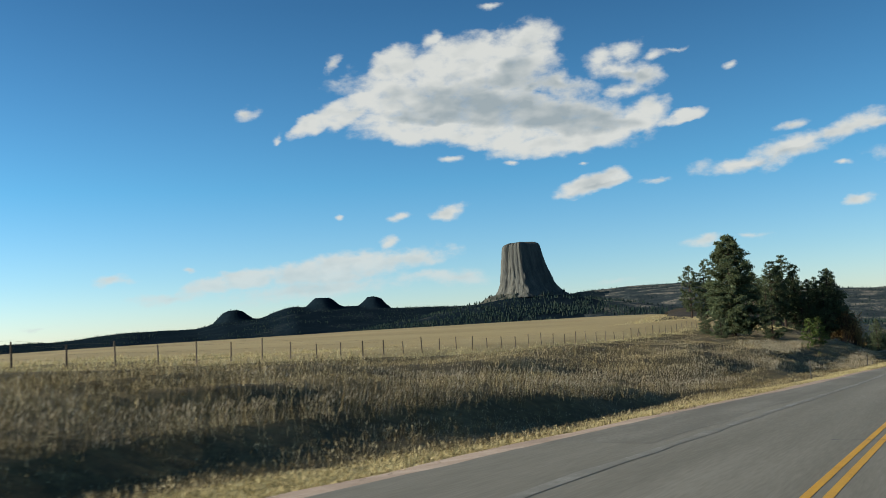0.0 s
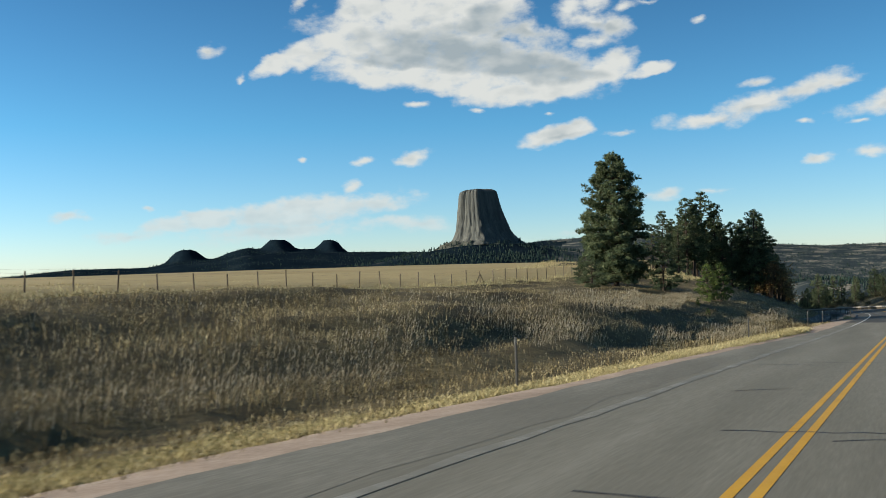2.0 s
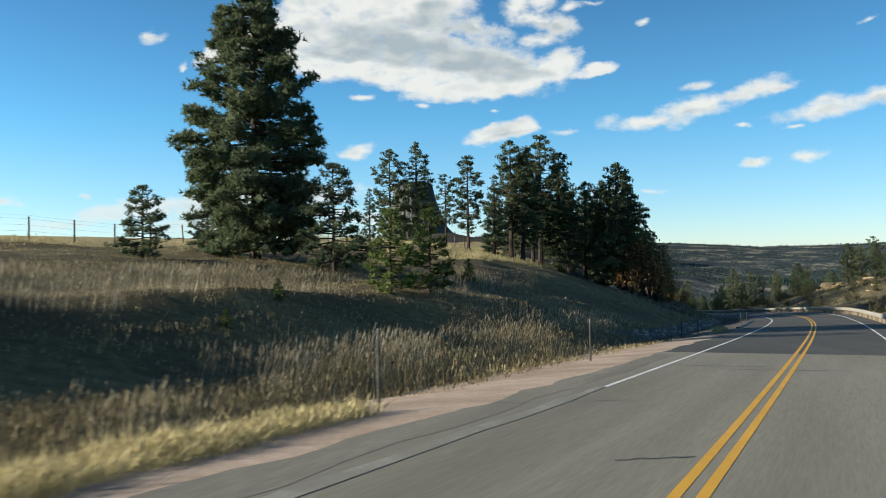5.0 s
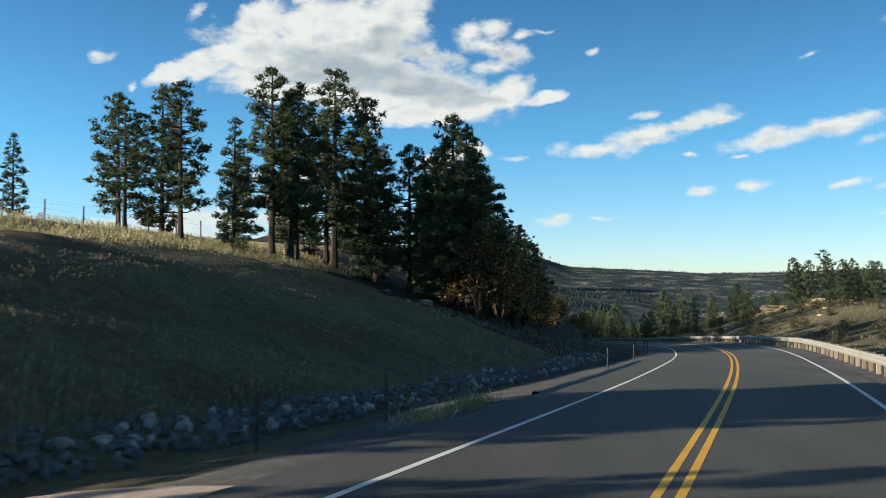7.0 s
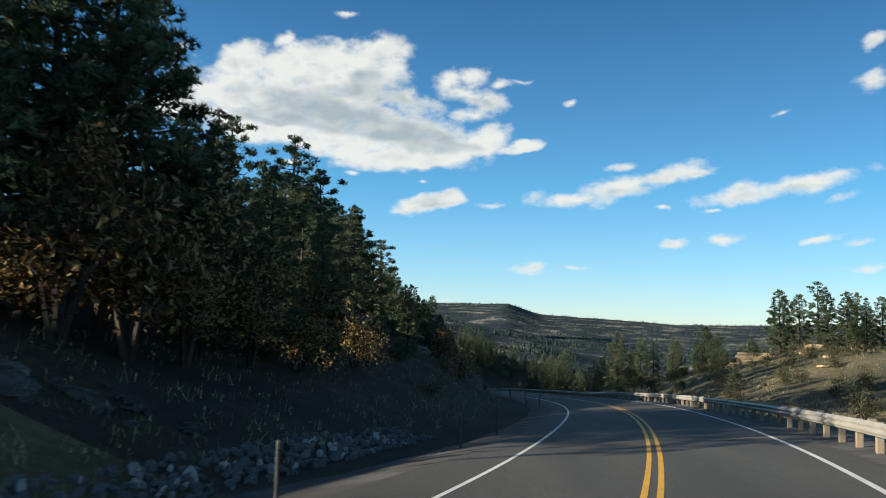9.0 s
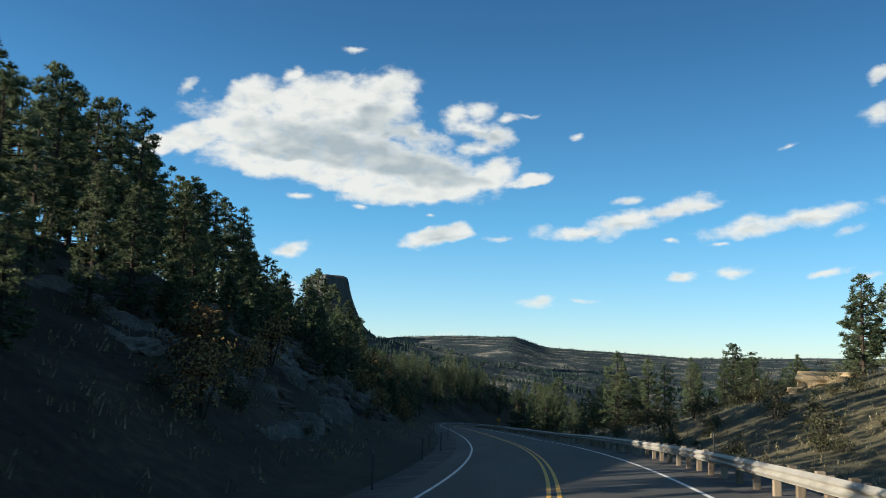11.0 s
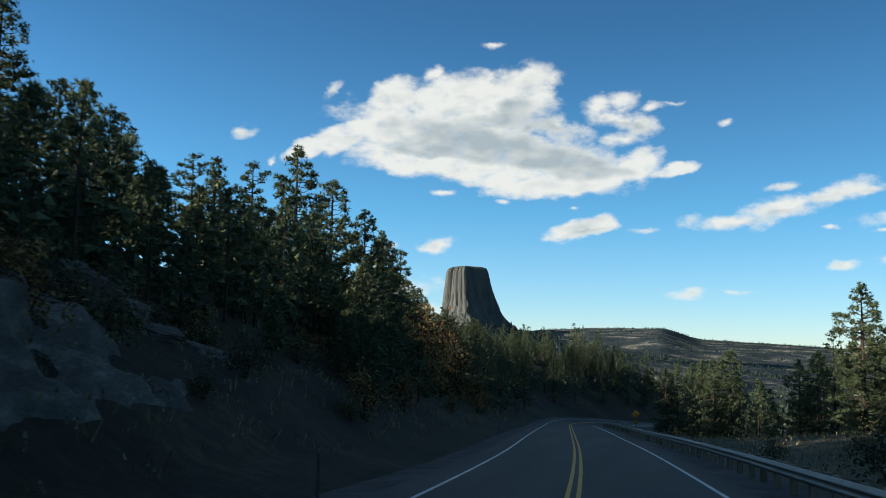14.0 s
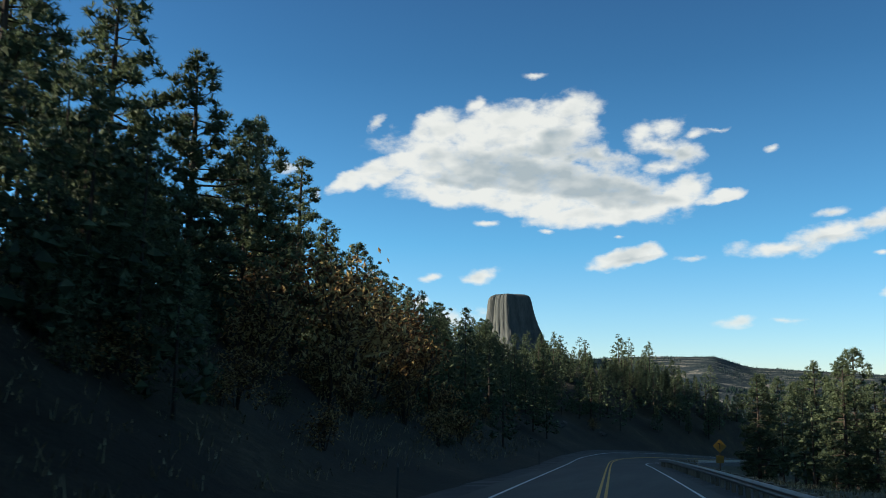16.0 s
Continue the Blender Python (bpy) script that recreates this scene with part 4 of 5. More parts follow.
def leafy_meshes(seed, h, wide, count, material, leaf=0.09, stems=7):
    """Stems and leaves of a bush or a scrub oak."""
    rng = np.random.default_rng(seed)
    tris, cs = [], []
    for k in range(stems):
        q, out = rng.uniform(0, 2 * np.pi), rng.uniform(0.1, 0.8) * wide
        top = np.array([np.cos(q) * out, np.sin(q) * out, h * rng.uniform(0.55, 0.95)])
        mid = top * (0.35, 0.35, 0.5) + rng.normal(0, 0.1, 3)
        tris += [frustum((0, 0, -0.3), mid, 0.02 * h + 0.01, 0.012 * h, 4), frustum(mid, top, 0.012 * h, 0.004, 3)]
        for j in range(4):
            e = mid + (top - mid) * rng.random() + rng.normal(0, 0.22 * wide, 3)
            tris.append(frustum(mid + (top - mid) * rng.random() * 0.7, e, 0.006 * h + 0.004, 0.003, 3))
            cs += [e + rng.normal(0, 0.17 * wide, 3) for _ in range(count // (stems * 4))]
    c = np.array(cs)
    c[:, 2] = np.abs(c[:, 2])
    n = len(c)
    d1, d2 = rng.normal(size=(n, 3)), rng.normal(size=(n, 3))
    d1 /= np.linalg.norm(d1, axis=1, keepdims=True)
    d2 = np.cross(d1, d2)
    d2 /= np.linalg.norm(d2, axis=1, keepdims=True)
    s = leaf * rng.uniform(0.6, 1.4, (n, 1))
    quads = np.concatenate([np.stack([c - d1 * s, c + d2 * s * 0.6, c + d1 * s], 1), np.stack([c - d1 * s, c + d1 * s, c - d2 * s * 0.6], 1)])
    return fast_tris("stems", np.concatenate(tris), M["bark"]), fast_tris("leaves", quads, M[material])


def thing_of(name, parts, label, category, group):
    ob = new(name)
    for n, me in parts:
        put_part(n, me, ob)
    return tagged(ob, label, category, group)


def ground_at(s, u):
    return spot(np.array(s), np.array(u))


def stand(proto, s, u, turn=0.0, size=1.0, sink=0.1, tall=1.0):
    p = ground_at(s, u)
    m = Matrix.Translation((p[0], p[1], p[2] - sink)) @ Matrix.Rotation(turn, 4, "Z") @ Matrix.Diagonal((size, size, size * tall, 1))
    if not proto.get("used"):
        proto["used"] = 1
        proto.matrix_basis = m
        return proto
    twin = copy_thing(proto, m)
    twin.matrix_basis = m
    return twin


PINES = {}


def pine_kinds():
    rows = (("great", 1, 16.3, 0.04, 4.6, 230, 0.9, "broad old ponderosa pine with a dense dark crown on the bank", "needles", 0.1, 0.72, 2.0, 12, 12, 0.34),
            ("tall", 2, 15.0, 0.24, 2.9, 72, 0.8, "tall ponderosa pine with a bare lower trunk", "needles", 0.22, 0.62, 1.6, 10, 11, 0.32),
            ("round", 3, 14.0, 0.14, 3.2, 82, 0.65, "ponderosa pine with a rounded dark green crown", "needles", 0.18, 0.64, 1.6, 10, 11, 0.32),
            ("narrow", 4, 13.0, 0.12, 2.3, 72, 0.4, "narrow pointed pine with dark green needles", "needles", 0.18, 0.54, 1.7, 10, 10, 0.3),
            ("full", 5, 12.0, 0.04, 2.9, 84, 0.5, "full pine, foliage down to the ground", "needles", 0.18, 0.6, 1.7, 10, 11, 0.3),
            ("open", 6, 15.0, 0.34, 3.2, 52, 0.85, "open-crowned ponderosa pine with sky showing through", "needles", 0.28, 0.6, 1.5, 10, 10, 0.32),
            ("young", 7, 4.2, 0.04, 1.5, 60, 0.3, "young bright green pine on the grassy slope", "young_needles", 0.15, 0.28, 2.8, 9, 10, 0.2),
            ("small", 8, 6.0, 0.05, 2.3, 70, 0.6, "small bushy pine at the top of the bank", "needles", 0.2, 0.42, 2.1, 9, 10, 0.24))
    for key, seed, h, bare, wide, limbs, form, label, material, gaps, pad, pads, poms, blades, needle in rows:
        trunk, crown = pine_meshes(seed, h, bare, wide, limbs, form, material, gaps, pad, pads, poms, blades, needle)
        PINES[key] = (thing_of("pine_tree", (("trunk", trunk), ("crown", crown)), label, "tree", "pines beside the road"), h)


pine_kinds()


def pine(kind, s, u, height, turn=0.0, slim=1.0):
    proto, h = PINES[kind]
    k = height / h
    return stand(proto, s, u, turn, k * slim, 0.15, 1 / slim)


# the great pine and the trees round it on the bank
for kind, s, u, h in (("great", 153, -31, 16.3), ("small", 143, -31, 3.8), ("small", 155, -36, 3.4), ("small", 152, -25, 6.2), ("young", 147, -19, 4.2), ("young", 149.5, -18, 4.4), ("young", 135, -17.7, 0.9), ("young", 129, -15.6, 0.7),
                      ("young", 163, -21, 1.6), ("narrow", 201, -46, 6.5), ("full", 225, -48, 13.6), ("round", 222.5, -51, 12.5), ("small", 231, -36, 3.0), ("small", 206, -31.5, 1.7),
                      # the crest in a row
                      ("tall", 205, -35.5, 11.0), ("open", 200, -36.5, 8.2), ("narrow", 209, -33.5, 9.6), ("full", 210.5, -34, 7.2), ("tall", 213.5, -32.5, 14.4), ("tall", 214.5, -31.4, 13.2), ("round", 216, -31.6, 13.6), ("narrow", 217.5, -33, 9.0), ("tall", 222, -30.6, 16.8), ("round", 223.5, -31.8, 13.4),
                      ("round", 223.5, -28.4, 15.2), ("full", 222, -27, 10.2), ("full", 227, -29, 12.6), ("round", 227.5, -25.6, 12.8), ("full", 224.5, -22.4, 12.4), ("round", 226, -21.3, 16.4), ("round", 229, -20.7, 15.8), ("full", 229, -23.5, 13), ("round", 232.5, -21, 14.8),
                      ("round", 235, -20.5, 10.4), ("full", 233, -18.2, 10), ("full", 238, -17.2, 9.2), ("full", 241, -20, 7.6), ("full", 242.5, -16, 7.4), ("full", 247, -18.5, 8.4), ("narrow", 234, -24, 14),
                      # the second row, past the bend
                      ("narrow", 257, -27.8, 12), ("tall", 261, -28, 12.2), ("tall", 263, -23.9, 12.7), ("narrow", 257.5, -24.6, 9.4), ("tall", 265, -22.2, 11.2), ("narrow", 260, -22.8, 9), ("tall", 259, -18.6, 8.6), ("narrow", 260, -17, 6.8), ("tall", 268, -20, 9.8), ("narrow", 279, -18.3, 6.2), ("tall", 272, -18.5, 8.2),
                      ("tall", 252, -28, 10.5), ("narrow", 266, -27, 10), ("tall", 274, -23, 9), ("narrow", 281, -22, 8.6), ("full", 286, -19.5, 6.2), ("full", 268, -15.6, 4.6), ("full", 292, -18.5, 5.4), ("narrow", 285, -25, 8)):
    pine(kind, s, u, h, s * 1.7)


def thicket(name, rows, rng, label):
    """Crowded trees joined into one: trunks, and tufts in pointed crowns."""
    trunks, tufts = [], []
    for s, u, h in rows:
        p = ground_at(s, u)
        trunks.append(frustum(p - (0, 0, 0.4), p + (0, 0, h * 0.95), 0.013 * h + 0.02, 0.02, 5))
        n = 60 if abs(u) < 30 else 34
        f = (np.arange(n) + rng.random(n)) / n
        q = np.arange(n) * 2.4 + rng.normal(0, 0.5, n)
        blunt = rng.uniform(0.2, 0.9)
        out = h * 0.25 * ((1 - f) * (1 - blunt) + blunt * (1 - f ** 2.4) ** 0.65) * np.minimum(1, f / 0.15 + 0.5) * rng.uniform(0.6, 1.0, n) * (1 + 0.25 * np.sin(q * 2 + f * 9 + s))
        c = p + np.stack([np.cos(q) * out, np.sin(q) * out, h * (0.1 + 0.88 * f) + 0.1 * out], 1)
        tufts.append(padded(rng, c, (0.24 + 0.04 * h) * rng.uniform(0.7, 1.15, n) * (1.15 - 0.6 * f), 7, 8, 0.26))
    ob = tagged(new(name), label, "trees", kind="stuff")
    put_part("trunks", fast_tris("trunks", np.concatenate(trunks), M["bark"]), ob)
    put_part("crowns", fast_tris("crowns", np.concatenate(tufts), M["needles"]), ob)


def far_sides():
    rng = np.random.default_rng(31)
    # trees whose tops stand out against the sky on the steep slope
    for kind, s, u, h in (("tall", 327, -35, 14.5), ("tall", 330, -34, 13), ("open", 322, -37, 13), ("round", 336, -35.5, 11.5), ("tall", 338, -33.5, 13.3), ("open", 337, -29.4, 12), ("narrow", 338.5, -26.8, 11.3), ("narrow", 347, -28, 10.8),
                          ("round", 328, -30, 10), ("full", 351, -28.5, 7.8), ("round", 330, -29.5, 11.3), ("tall", 334, -31, 12.5), ("round", 344, -30, 13.2), ("full", 352, -30, 12.6), ("round", 359, -30.5, 11.7), ("full", 372, -30, 9.4), ("round", 356, -25, 8), ("open", 384, -30, 10), ("full", 321, -28, 9.5), ("round", 316, -30, 10), ("full", 308, -27, 8.5), ("round", 302, -30, 9), ("full", 296, -26, 10.3), ("round", 303, -32, 12.2), ("tall", 308, -32.5, 11.6), ("round", 316, -33, 13.4), ("tall", 292, -26.5, 10.4), ("narrow", 302, -25.5, 11.3), ("full", 287, -28, 10), ("round", 290, -31, 11), ("full", 299, -35, 11), ("round", 376, -35, 11.5), ("full", 365, -28, 7.8), ("open", 411, -34.6, 16), ("full", 399, -26, 16.8), ("round", 405, -24, 16.2), ("full", 409, -21.5, 15.2),
                          ("round", 414, -20.5, 14.2), ("full", 418, -21.5, 14.5), ("narrow", 422, -20, 13.6), ("full", 428, -20, 11.4), ("round", 438, -20.5, 11.6), ("tall", 396, -33, 11.5), ("open", 382, -25, 9), ("full", 377, -25, 6.5),
                          ("round", 386, -24, 8), ("full", 455, -20, 9), ("full", 469, -20, 9), ("round", 492, -20, 9.7), ("full", 446, -20, 10)):
        pine(kind, s, u, h, s * 2.3)
    # fill on the shaded slope
    rows = []
    for k in range(150):
        s, u = rng.uniform(284, 592), -(14 + 34 * rng.random() ** 1.5)
        low = 0.55 if s < 362 and u > -25 else 1.0
        top = np.interp(s, [280, 340, 380, 400, 420, 440, 470, 520, 590], [7, 8, 8.5, 11, 10, 8.5, 8, 11, 15]) * np.interp(-u, [12, 20, 40, 52], [0.8, 1, 0.8, 0.6])
        rows.append((s, u, low * top * rng.uniform(0.65, 1.0)))
    rows += [(rng.uniform(312, 366), -rng.uniform(15, 25), rng.uniform(4.2, 6.8)) for k in range(40)]
    rows += [(rng.uniform(372, 440), -rng.uniform(13, 22), rng.uniform(6, 9)) for k in range(36)]
    rows += [(rng.uniform(366, 450), -rng.uniform(11.5, 17), rng.uniform(3, 5.5)) for k in range(46)]
    rows += [(rng.uniform(384, 436), -rng.uniform(17, 28), rng.uniform(6, 9.5)) for k in range(30)]
    rows += [(s, -rng.uniform(9.5, 40), rng.uniform(7.5, 12.5) * np.interp(s, [440, 500, 590], [1, 0.8, 0.5])) for s in rng.uniform(445, 592, 70)]
    for k in range(54):
        s = rng.uniform(440, 590)
        pine(["narrow", "full", "tall", "narrow"][k % 4], s, -rng.uniform(10, 32), rng.uniform(8, 13.5) * np.interp(s, [440, 500, 590], [1, 0.8, 0.55]), k * 1.9)
    for k in range(110):
        s = rng.uniform(440, 592)
        rows.append((s, -rng.uniform(26, 58), np.interp(s, [440, 500, 590], [9, 7, 4]) * rng.uniform(0.8, 1.1)))
    thicket("slope_thicket", [r for r in rows if not (400 < r[0] < 442 and r[1] > -20.5)], rng, "dark young pines crowding the shaded slope")
    # knoll and slope on the valley side
    for kind, s, u, h in (("round", 327, 32, 9.4), ("open", 333, 40, 11.8), ("round", 330, 36, 9), ("full", 323, 40, 7.6), ("narrow", 318, 40, 7), ("round", 338, 50, 10), ("round", 310, 40, 7.4), ("narrow", 305, 44, 8), ("round", 300, 48, 9),
                          ("full", 320, 50, 9), ("round", 328, 47, 9.5), ("full", 322, 36.5, 8.2), ("round", 317, 37, 7.6), ("full", 326, 42.5, 9), ("round", 336, 36, 9.6), ("full", 400, 25, 13.4), ("full", 399, 30, 12.3), ("narrow", 400, 33, 11.9), ("narrow", 385, 33, 10.5), ("round", 386, 40, 13.9), ("full", 389, 43, 12.5), ("open", 384, 42, 12.6),
                          ("full", 375, 46, 10), ("full", 380, 50, 10), ("full", 450, 20, 11.5), ("full", 463, 20, 12.6), ("full", 448, 22, 9.6), ("full", 443, 25, 8.5), ("full", 452, 28, 9.3), ("full", 434, 28, 7.7), ("full", 463, 14.5, 10.6),
                          ("round", 470, 25, 16), ("tall", 486, 22, 14), ("full", 500, 17, 14), ("full", 528, 16, 15.5), ("round", 515, 20, 15),
                          ("round", 372, 38, 9), ("full", 369, 43, 9.4), ("narrow", 378, 36, 9.6), ("full", 392, 36, 11), ("full", 366, 50, 10), ("round", 361, 54, 11), ("full", 356, 57, 10), ("narrow", 384, 47, 11), ("full", 407, 27, 11.5), ("full", 412, 31, 11), ("full", 418, 26, 10), ("round", 424, 30, 10.5), ("full", 410, 22, 8)):
        pine(kind, s, u, h, s * 1.3)
    rows = [(rng.uniform(350, 592), 18 + 64 * rng.random() ** 1.2, rng.uniform(8, 12)) for k in range(130)]
    thicket("valley_thicket", [r for r in rows if not (r[0] < 392 and r[1] < 46 or r[0] < 430 and r[1] < 24)], rng, "pines crowding the slope below the guardrail")


far_sides()


def bushes():
    rng = np.random.default_rng(8)
    kinds = []
    for seed, h, w, n, m, leaf, label in ((1, 4.5, 2.2, 1300, "autumn", 0.11, "scrub oak with rust and gold autumn leaves"), (2, 2.6, 1.6, 800, "autumn", 0.09, "low bush with brown autumn leaves"),
                                          (3, 1.5, 1.2, 560, "shrub", 0.07, "grey-green shrub on the slope")):
        stems, leaves = leafy_meshes(seed, h, w, n, m, leaf)
        kinds.append(thing_of("bush", (("branch_frame", stems), ("foliage", leaves)), label, "bush", "bushes beside the road"))
    for s, u, k, size in ((228, -19, 0, 1.0), (222.5, -18.5, 0, 1.5), (225, -17.3, 0, 1.6), (227.8, -16.6, 0, 1.4), (231, -17.5, 0, 0.9), (234, -16.5, 0, 1.05), (224, -21, 1, 1.0), (238, -15.5, 1, 1.1), (242, -16, 0, 1.0), (237, -19, 0, 1.2), (246, -15, 1, 1.2), (251, -15.5, 1, 0.9),
                          (419, -16, 0, 2.0), (425, -16.5, 0, 1.95), (431, -17, 0, 1.8), (437, -16, 0, 1.85), (416, -20, 0, 1.6), (405, -16, 0, 1.25), (443, -17, 0, 1.5), (411, -14, 1, 1.5), (424, -13, 1, 1.3), (433, -12.5, 1, 1.4)):
        stand(kinds[k], s, u, s, size)
    for k in range(110):
        s = rng.uniform(236, 520) if k < 60 else rng.uniform(330, 450)
        u = -rng.uniform(10, 20)
        stand(kinds[int(rng.choice([1, 2, 2]))], s, u, s, rng.uniform(0.5, 1.2))
    for k in range(120):
        stand(kinds[2], rng.uniform(262, 366), rng.uniform(9, 44), k, rng.uniform(0.3, 0.9) if k < 60 else rng.uniform(0.8, 1.5))


bushes()


# ---------------------------------------------------------------- grass
def blades_mesh(name, s, u, height, width, material, rng, per=5, lean=0.25):
    n = len(s)
    root = spot(s, u)
    root = np.repeat(root, per, 0) + rng.normal(0, 0.16, (n * per, 3)) * (1, 1, 0)
    h = np.repeat(height, per) * rng.uniform(0.55, 1.15, n * per)
    tilt = rng.normal(0, lean, (n * per, 2)) + (0.12, -0.05)
    tip = root + np.stack([tilt[:, 0] * h, tilt[:, 1] * h, h], 1)
    q = rng.uniform(0, np.pi, n * per)
    w = width * rng.uniform(0.6, 1.4, n * per)
    side = np.stack([np.cos(q) * w, np.sin(q) * w, 0 * q], 1)
    root = root - (0, 0, 0.05)
    mid = root + (tip - root) * 0.72
    heads = rng.random(n * per) < 0.45
    stalks = np.stack([root - side * 0.5, root + side * 0.5, tip], 1)
    seeds = np.stack([mid - side * 1.1, mid + side * 1.1, tip + (tip - mid) * 0.15], 1)[heads]
    return fast_tris(name, np.concatenate([stalks, seeds]), M[material])


def plumes_mesh(name, s, u, height, rng):
    """Stalks with slim nodding plumes: two crossed slips each."""
    n = len(s)
    root = spot(s, u)
    tilt = rng.normal(0, 0.1, (n, 2)) + (0.14, -0.05)
    tip = root + np.stack([tilt[:, 0] * height, tilt[:, 1] * height, height], 1)
    low = root + (tip - root) * 0.68
    bow = root + (tip - root) * 0.84 + np.stack([0 * height + 0.02, 0 * height, 0 * height], 1)
    q = rng.uniform(0, np.pi, n)
    tris = []
    for turn in (0.0, 1.57):
        side = np.stack([np.cos(q + turn), np.sin(q + turn), 0 * q], 1) * rng.uniform(0.008, 0.018, (n, 1))
        tris += [np.stack([low, bow - side, bow + side], 1), np.stack([bow + side, bow - side, tip + (0.03, 0, 0)], 1)]
    side = np.stack([np.cos(q), np.sin(q), 0 * q], 1) * 0.005
    tris.append(np.stack([root - side, root + side, bow], 1))
    return fast_tris(name, np.concatenate(tris), M["plumes"])


def build_grass():
    rng = np.random.default_rng(77)

    def strew(n, s0, s1, u0, u1, power=1.0):
        return rng.uniform(s0, s1, n), -(u0 + (u1 - u0) * rng.random(n) ** power)
    s, u = strew(46000, 2, 205, 7.0, 40, 1.3)
    ditch = (s > 158) & (u > -np.interp(s, [158, 168], [8.5, 10.9]))
    s, u = s[~ditch], u[~ditch]
    clump = fbm(s / 11, u / 3.2, 4, 41)
    hollow = (-u < scarp(s) - 0.5) & (s < 92)
    keep = clump > -0.5 + 0.5 * rng.random(len(s)) - 0.25
    s, u, clump, hollow = s[keep], u[keep], clump[keep], hollow[keep]
    h = (0.2 + 0.55 * np.clip(clump + 0.3, 0, 1) ** 1.5) * np.interp(-u, [7, 9, 24, 34, 40], [0.55, 1, 1, 0.6, 0.45]) * np.interp(s, [140, 172], [1, 0.5]) * np.where(hollow, 0.6, 1) * np.where((s > 92) & (-u > 12.5), 0.45, 1)
    tagged(new("tall_grass", blades_mesh("tall_grass", s, u, h, 0.017, "blades", rng, 5)), "tall dry brown grass with seed heads on the bank", "grass", kind="stuff")
    # feathery plumes in drifts along the step, and beside the road further on
    s = np.r_[rng.uniform(4, 166, 15000), rng.uniform(96, 140, 9000)]
    step, pick, far = scarp(s), rng.random(len(s)), rng.random(len(s))
    u = -np.where(pick < np.interp(s, [70, 100], [0.9, 0.4]), step + 5.5 * far ** 1.6, np.interp(s, [70, 95, 130], [20, 8.0, 8.4]) + np.interp(s, [70, 100], [12, 6.5]) * far)
    keep = (fbm(s / 5, u / 1.6, 3, 44) > -0.1) & ~((s > 119) & (u > -10.5)) & ~((s > 90) & (((u < -13) & (u > -16.5)) | (u < -20.5)))
    s, u = s[keep], u[keep]
    tagged(new("plume_grass", plumes_mesh("plume_grass", s, u, rng.uniform(0.6, 1.0, len(s)) * np.interp(s, [70, 100], [0.75, 1]), rng)), "pale feathery grass plumes standing in drifts on the bank", "grass", kind="stuff")
    s = np.r_[rng.uniform(2, 120.5, 34000), rng.normal(169, 0.8, 160), rng.normal(172.5, 1.0, 200)]
    e = edge_left(s) - np.interp(s, [-60, 40, 58, 66, 112, 120, 182], [1.9, 1.9, 2.2, 1.2, 1.0, 1.6, 2.0])
    u = np.where(s > 162, edge_left(s) - 0.75 - 0.35 * rng.random(len(s)), e - rng.random(len(s)) ** 1.2 * np.interp(s, [0, 105, 128], [2.2, 1.9, 0.7]))
    keep = fbm(s / 2.2, u / 0.9, 3, 15) > -0.45 + 0.5 * np.clip((e - u) - 1, 0, 1)
    s, u = s[keep], u[keep]
    h = rng.uniform(0.1, 0.19, len(s)) * (1 + 0.5 * fbm(s / 1.5, u, 2, 16)) * np.interp(s, [75, 108], [1, 2.0])
    tagged(new("verge_grass", blades_mesh("verge_grass", s, u, h, 0.013, "pale_blades", rng, 5, 0.45)), "short pale yellow grass along the gravel edge", "grass", kind="stuff")
    # sparse grass on the other slopes
    s = rng.uniform(205, 480, 9000)
    u = np.where(rng.random(9000) < 0.3, -rng.uniform(8.8, 20, 9000), rng.uniform(8, 40, 9000))
    tagged(new("slope_grass", blades_mesh("slope_grass", s, u, rng.uniform(0.2, 0.5, len(s)), 0.03, "blades", rng, 5, 0.35)), "sparse dry grass on the slopes by the curve", "grass", kind="stuff")
    # stubble on the straw field close to the fence
    s, u = np.r_[rng.uniform(20, 230, 10000), rng.uniform(172, 228, 3200)], -np.r_[rng.uniform(38, 62, 10000), rng.uniform(28.5, 38, 3200)]
    tagged(new("field_stubble", blades_mesh("field_stubble", s, u, rng.uniform(0.25, 0.5, len(s)), 0.03, "pale_blades", rng, 4, 0.3)), "straw-coloured stubble beside the fence", "grass", kind="stuff")


build_grass()


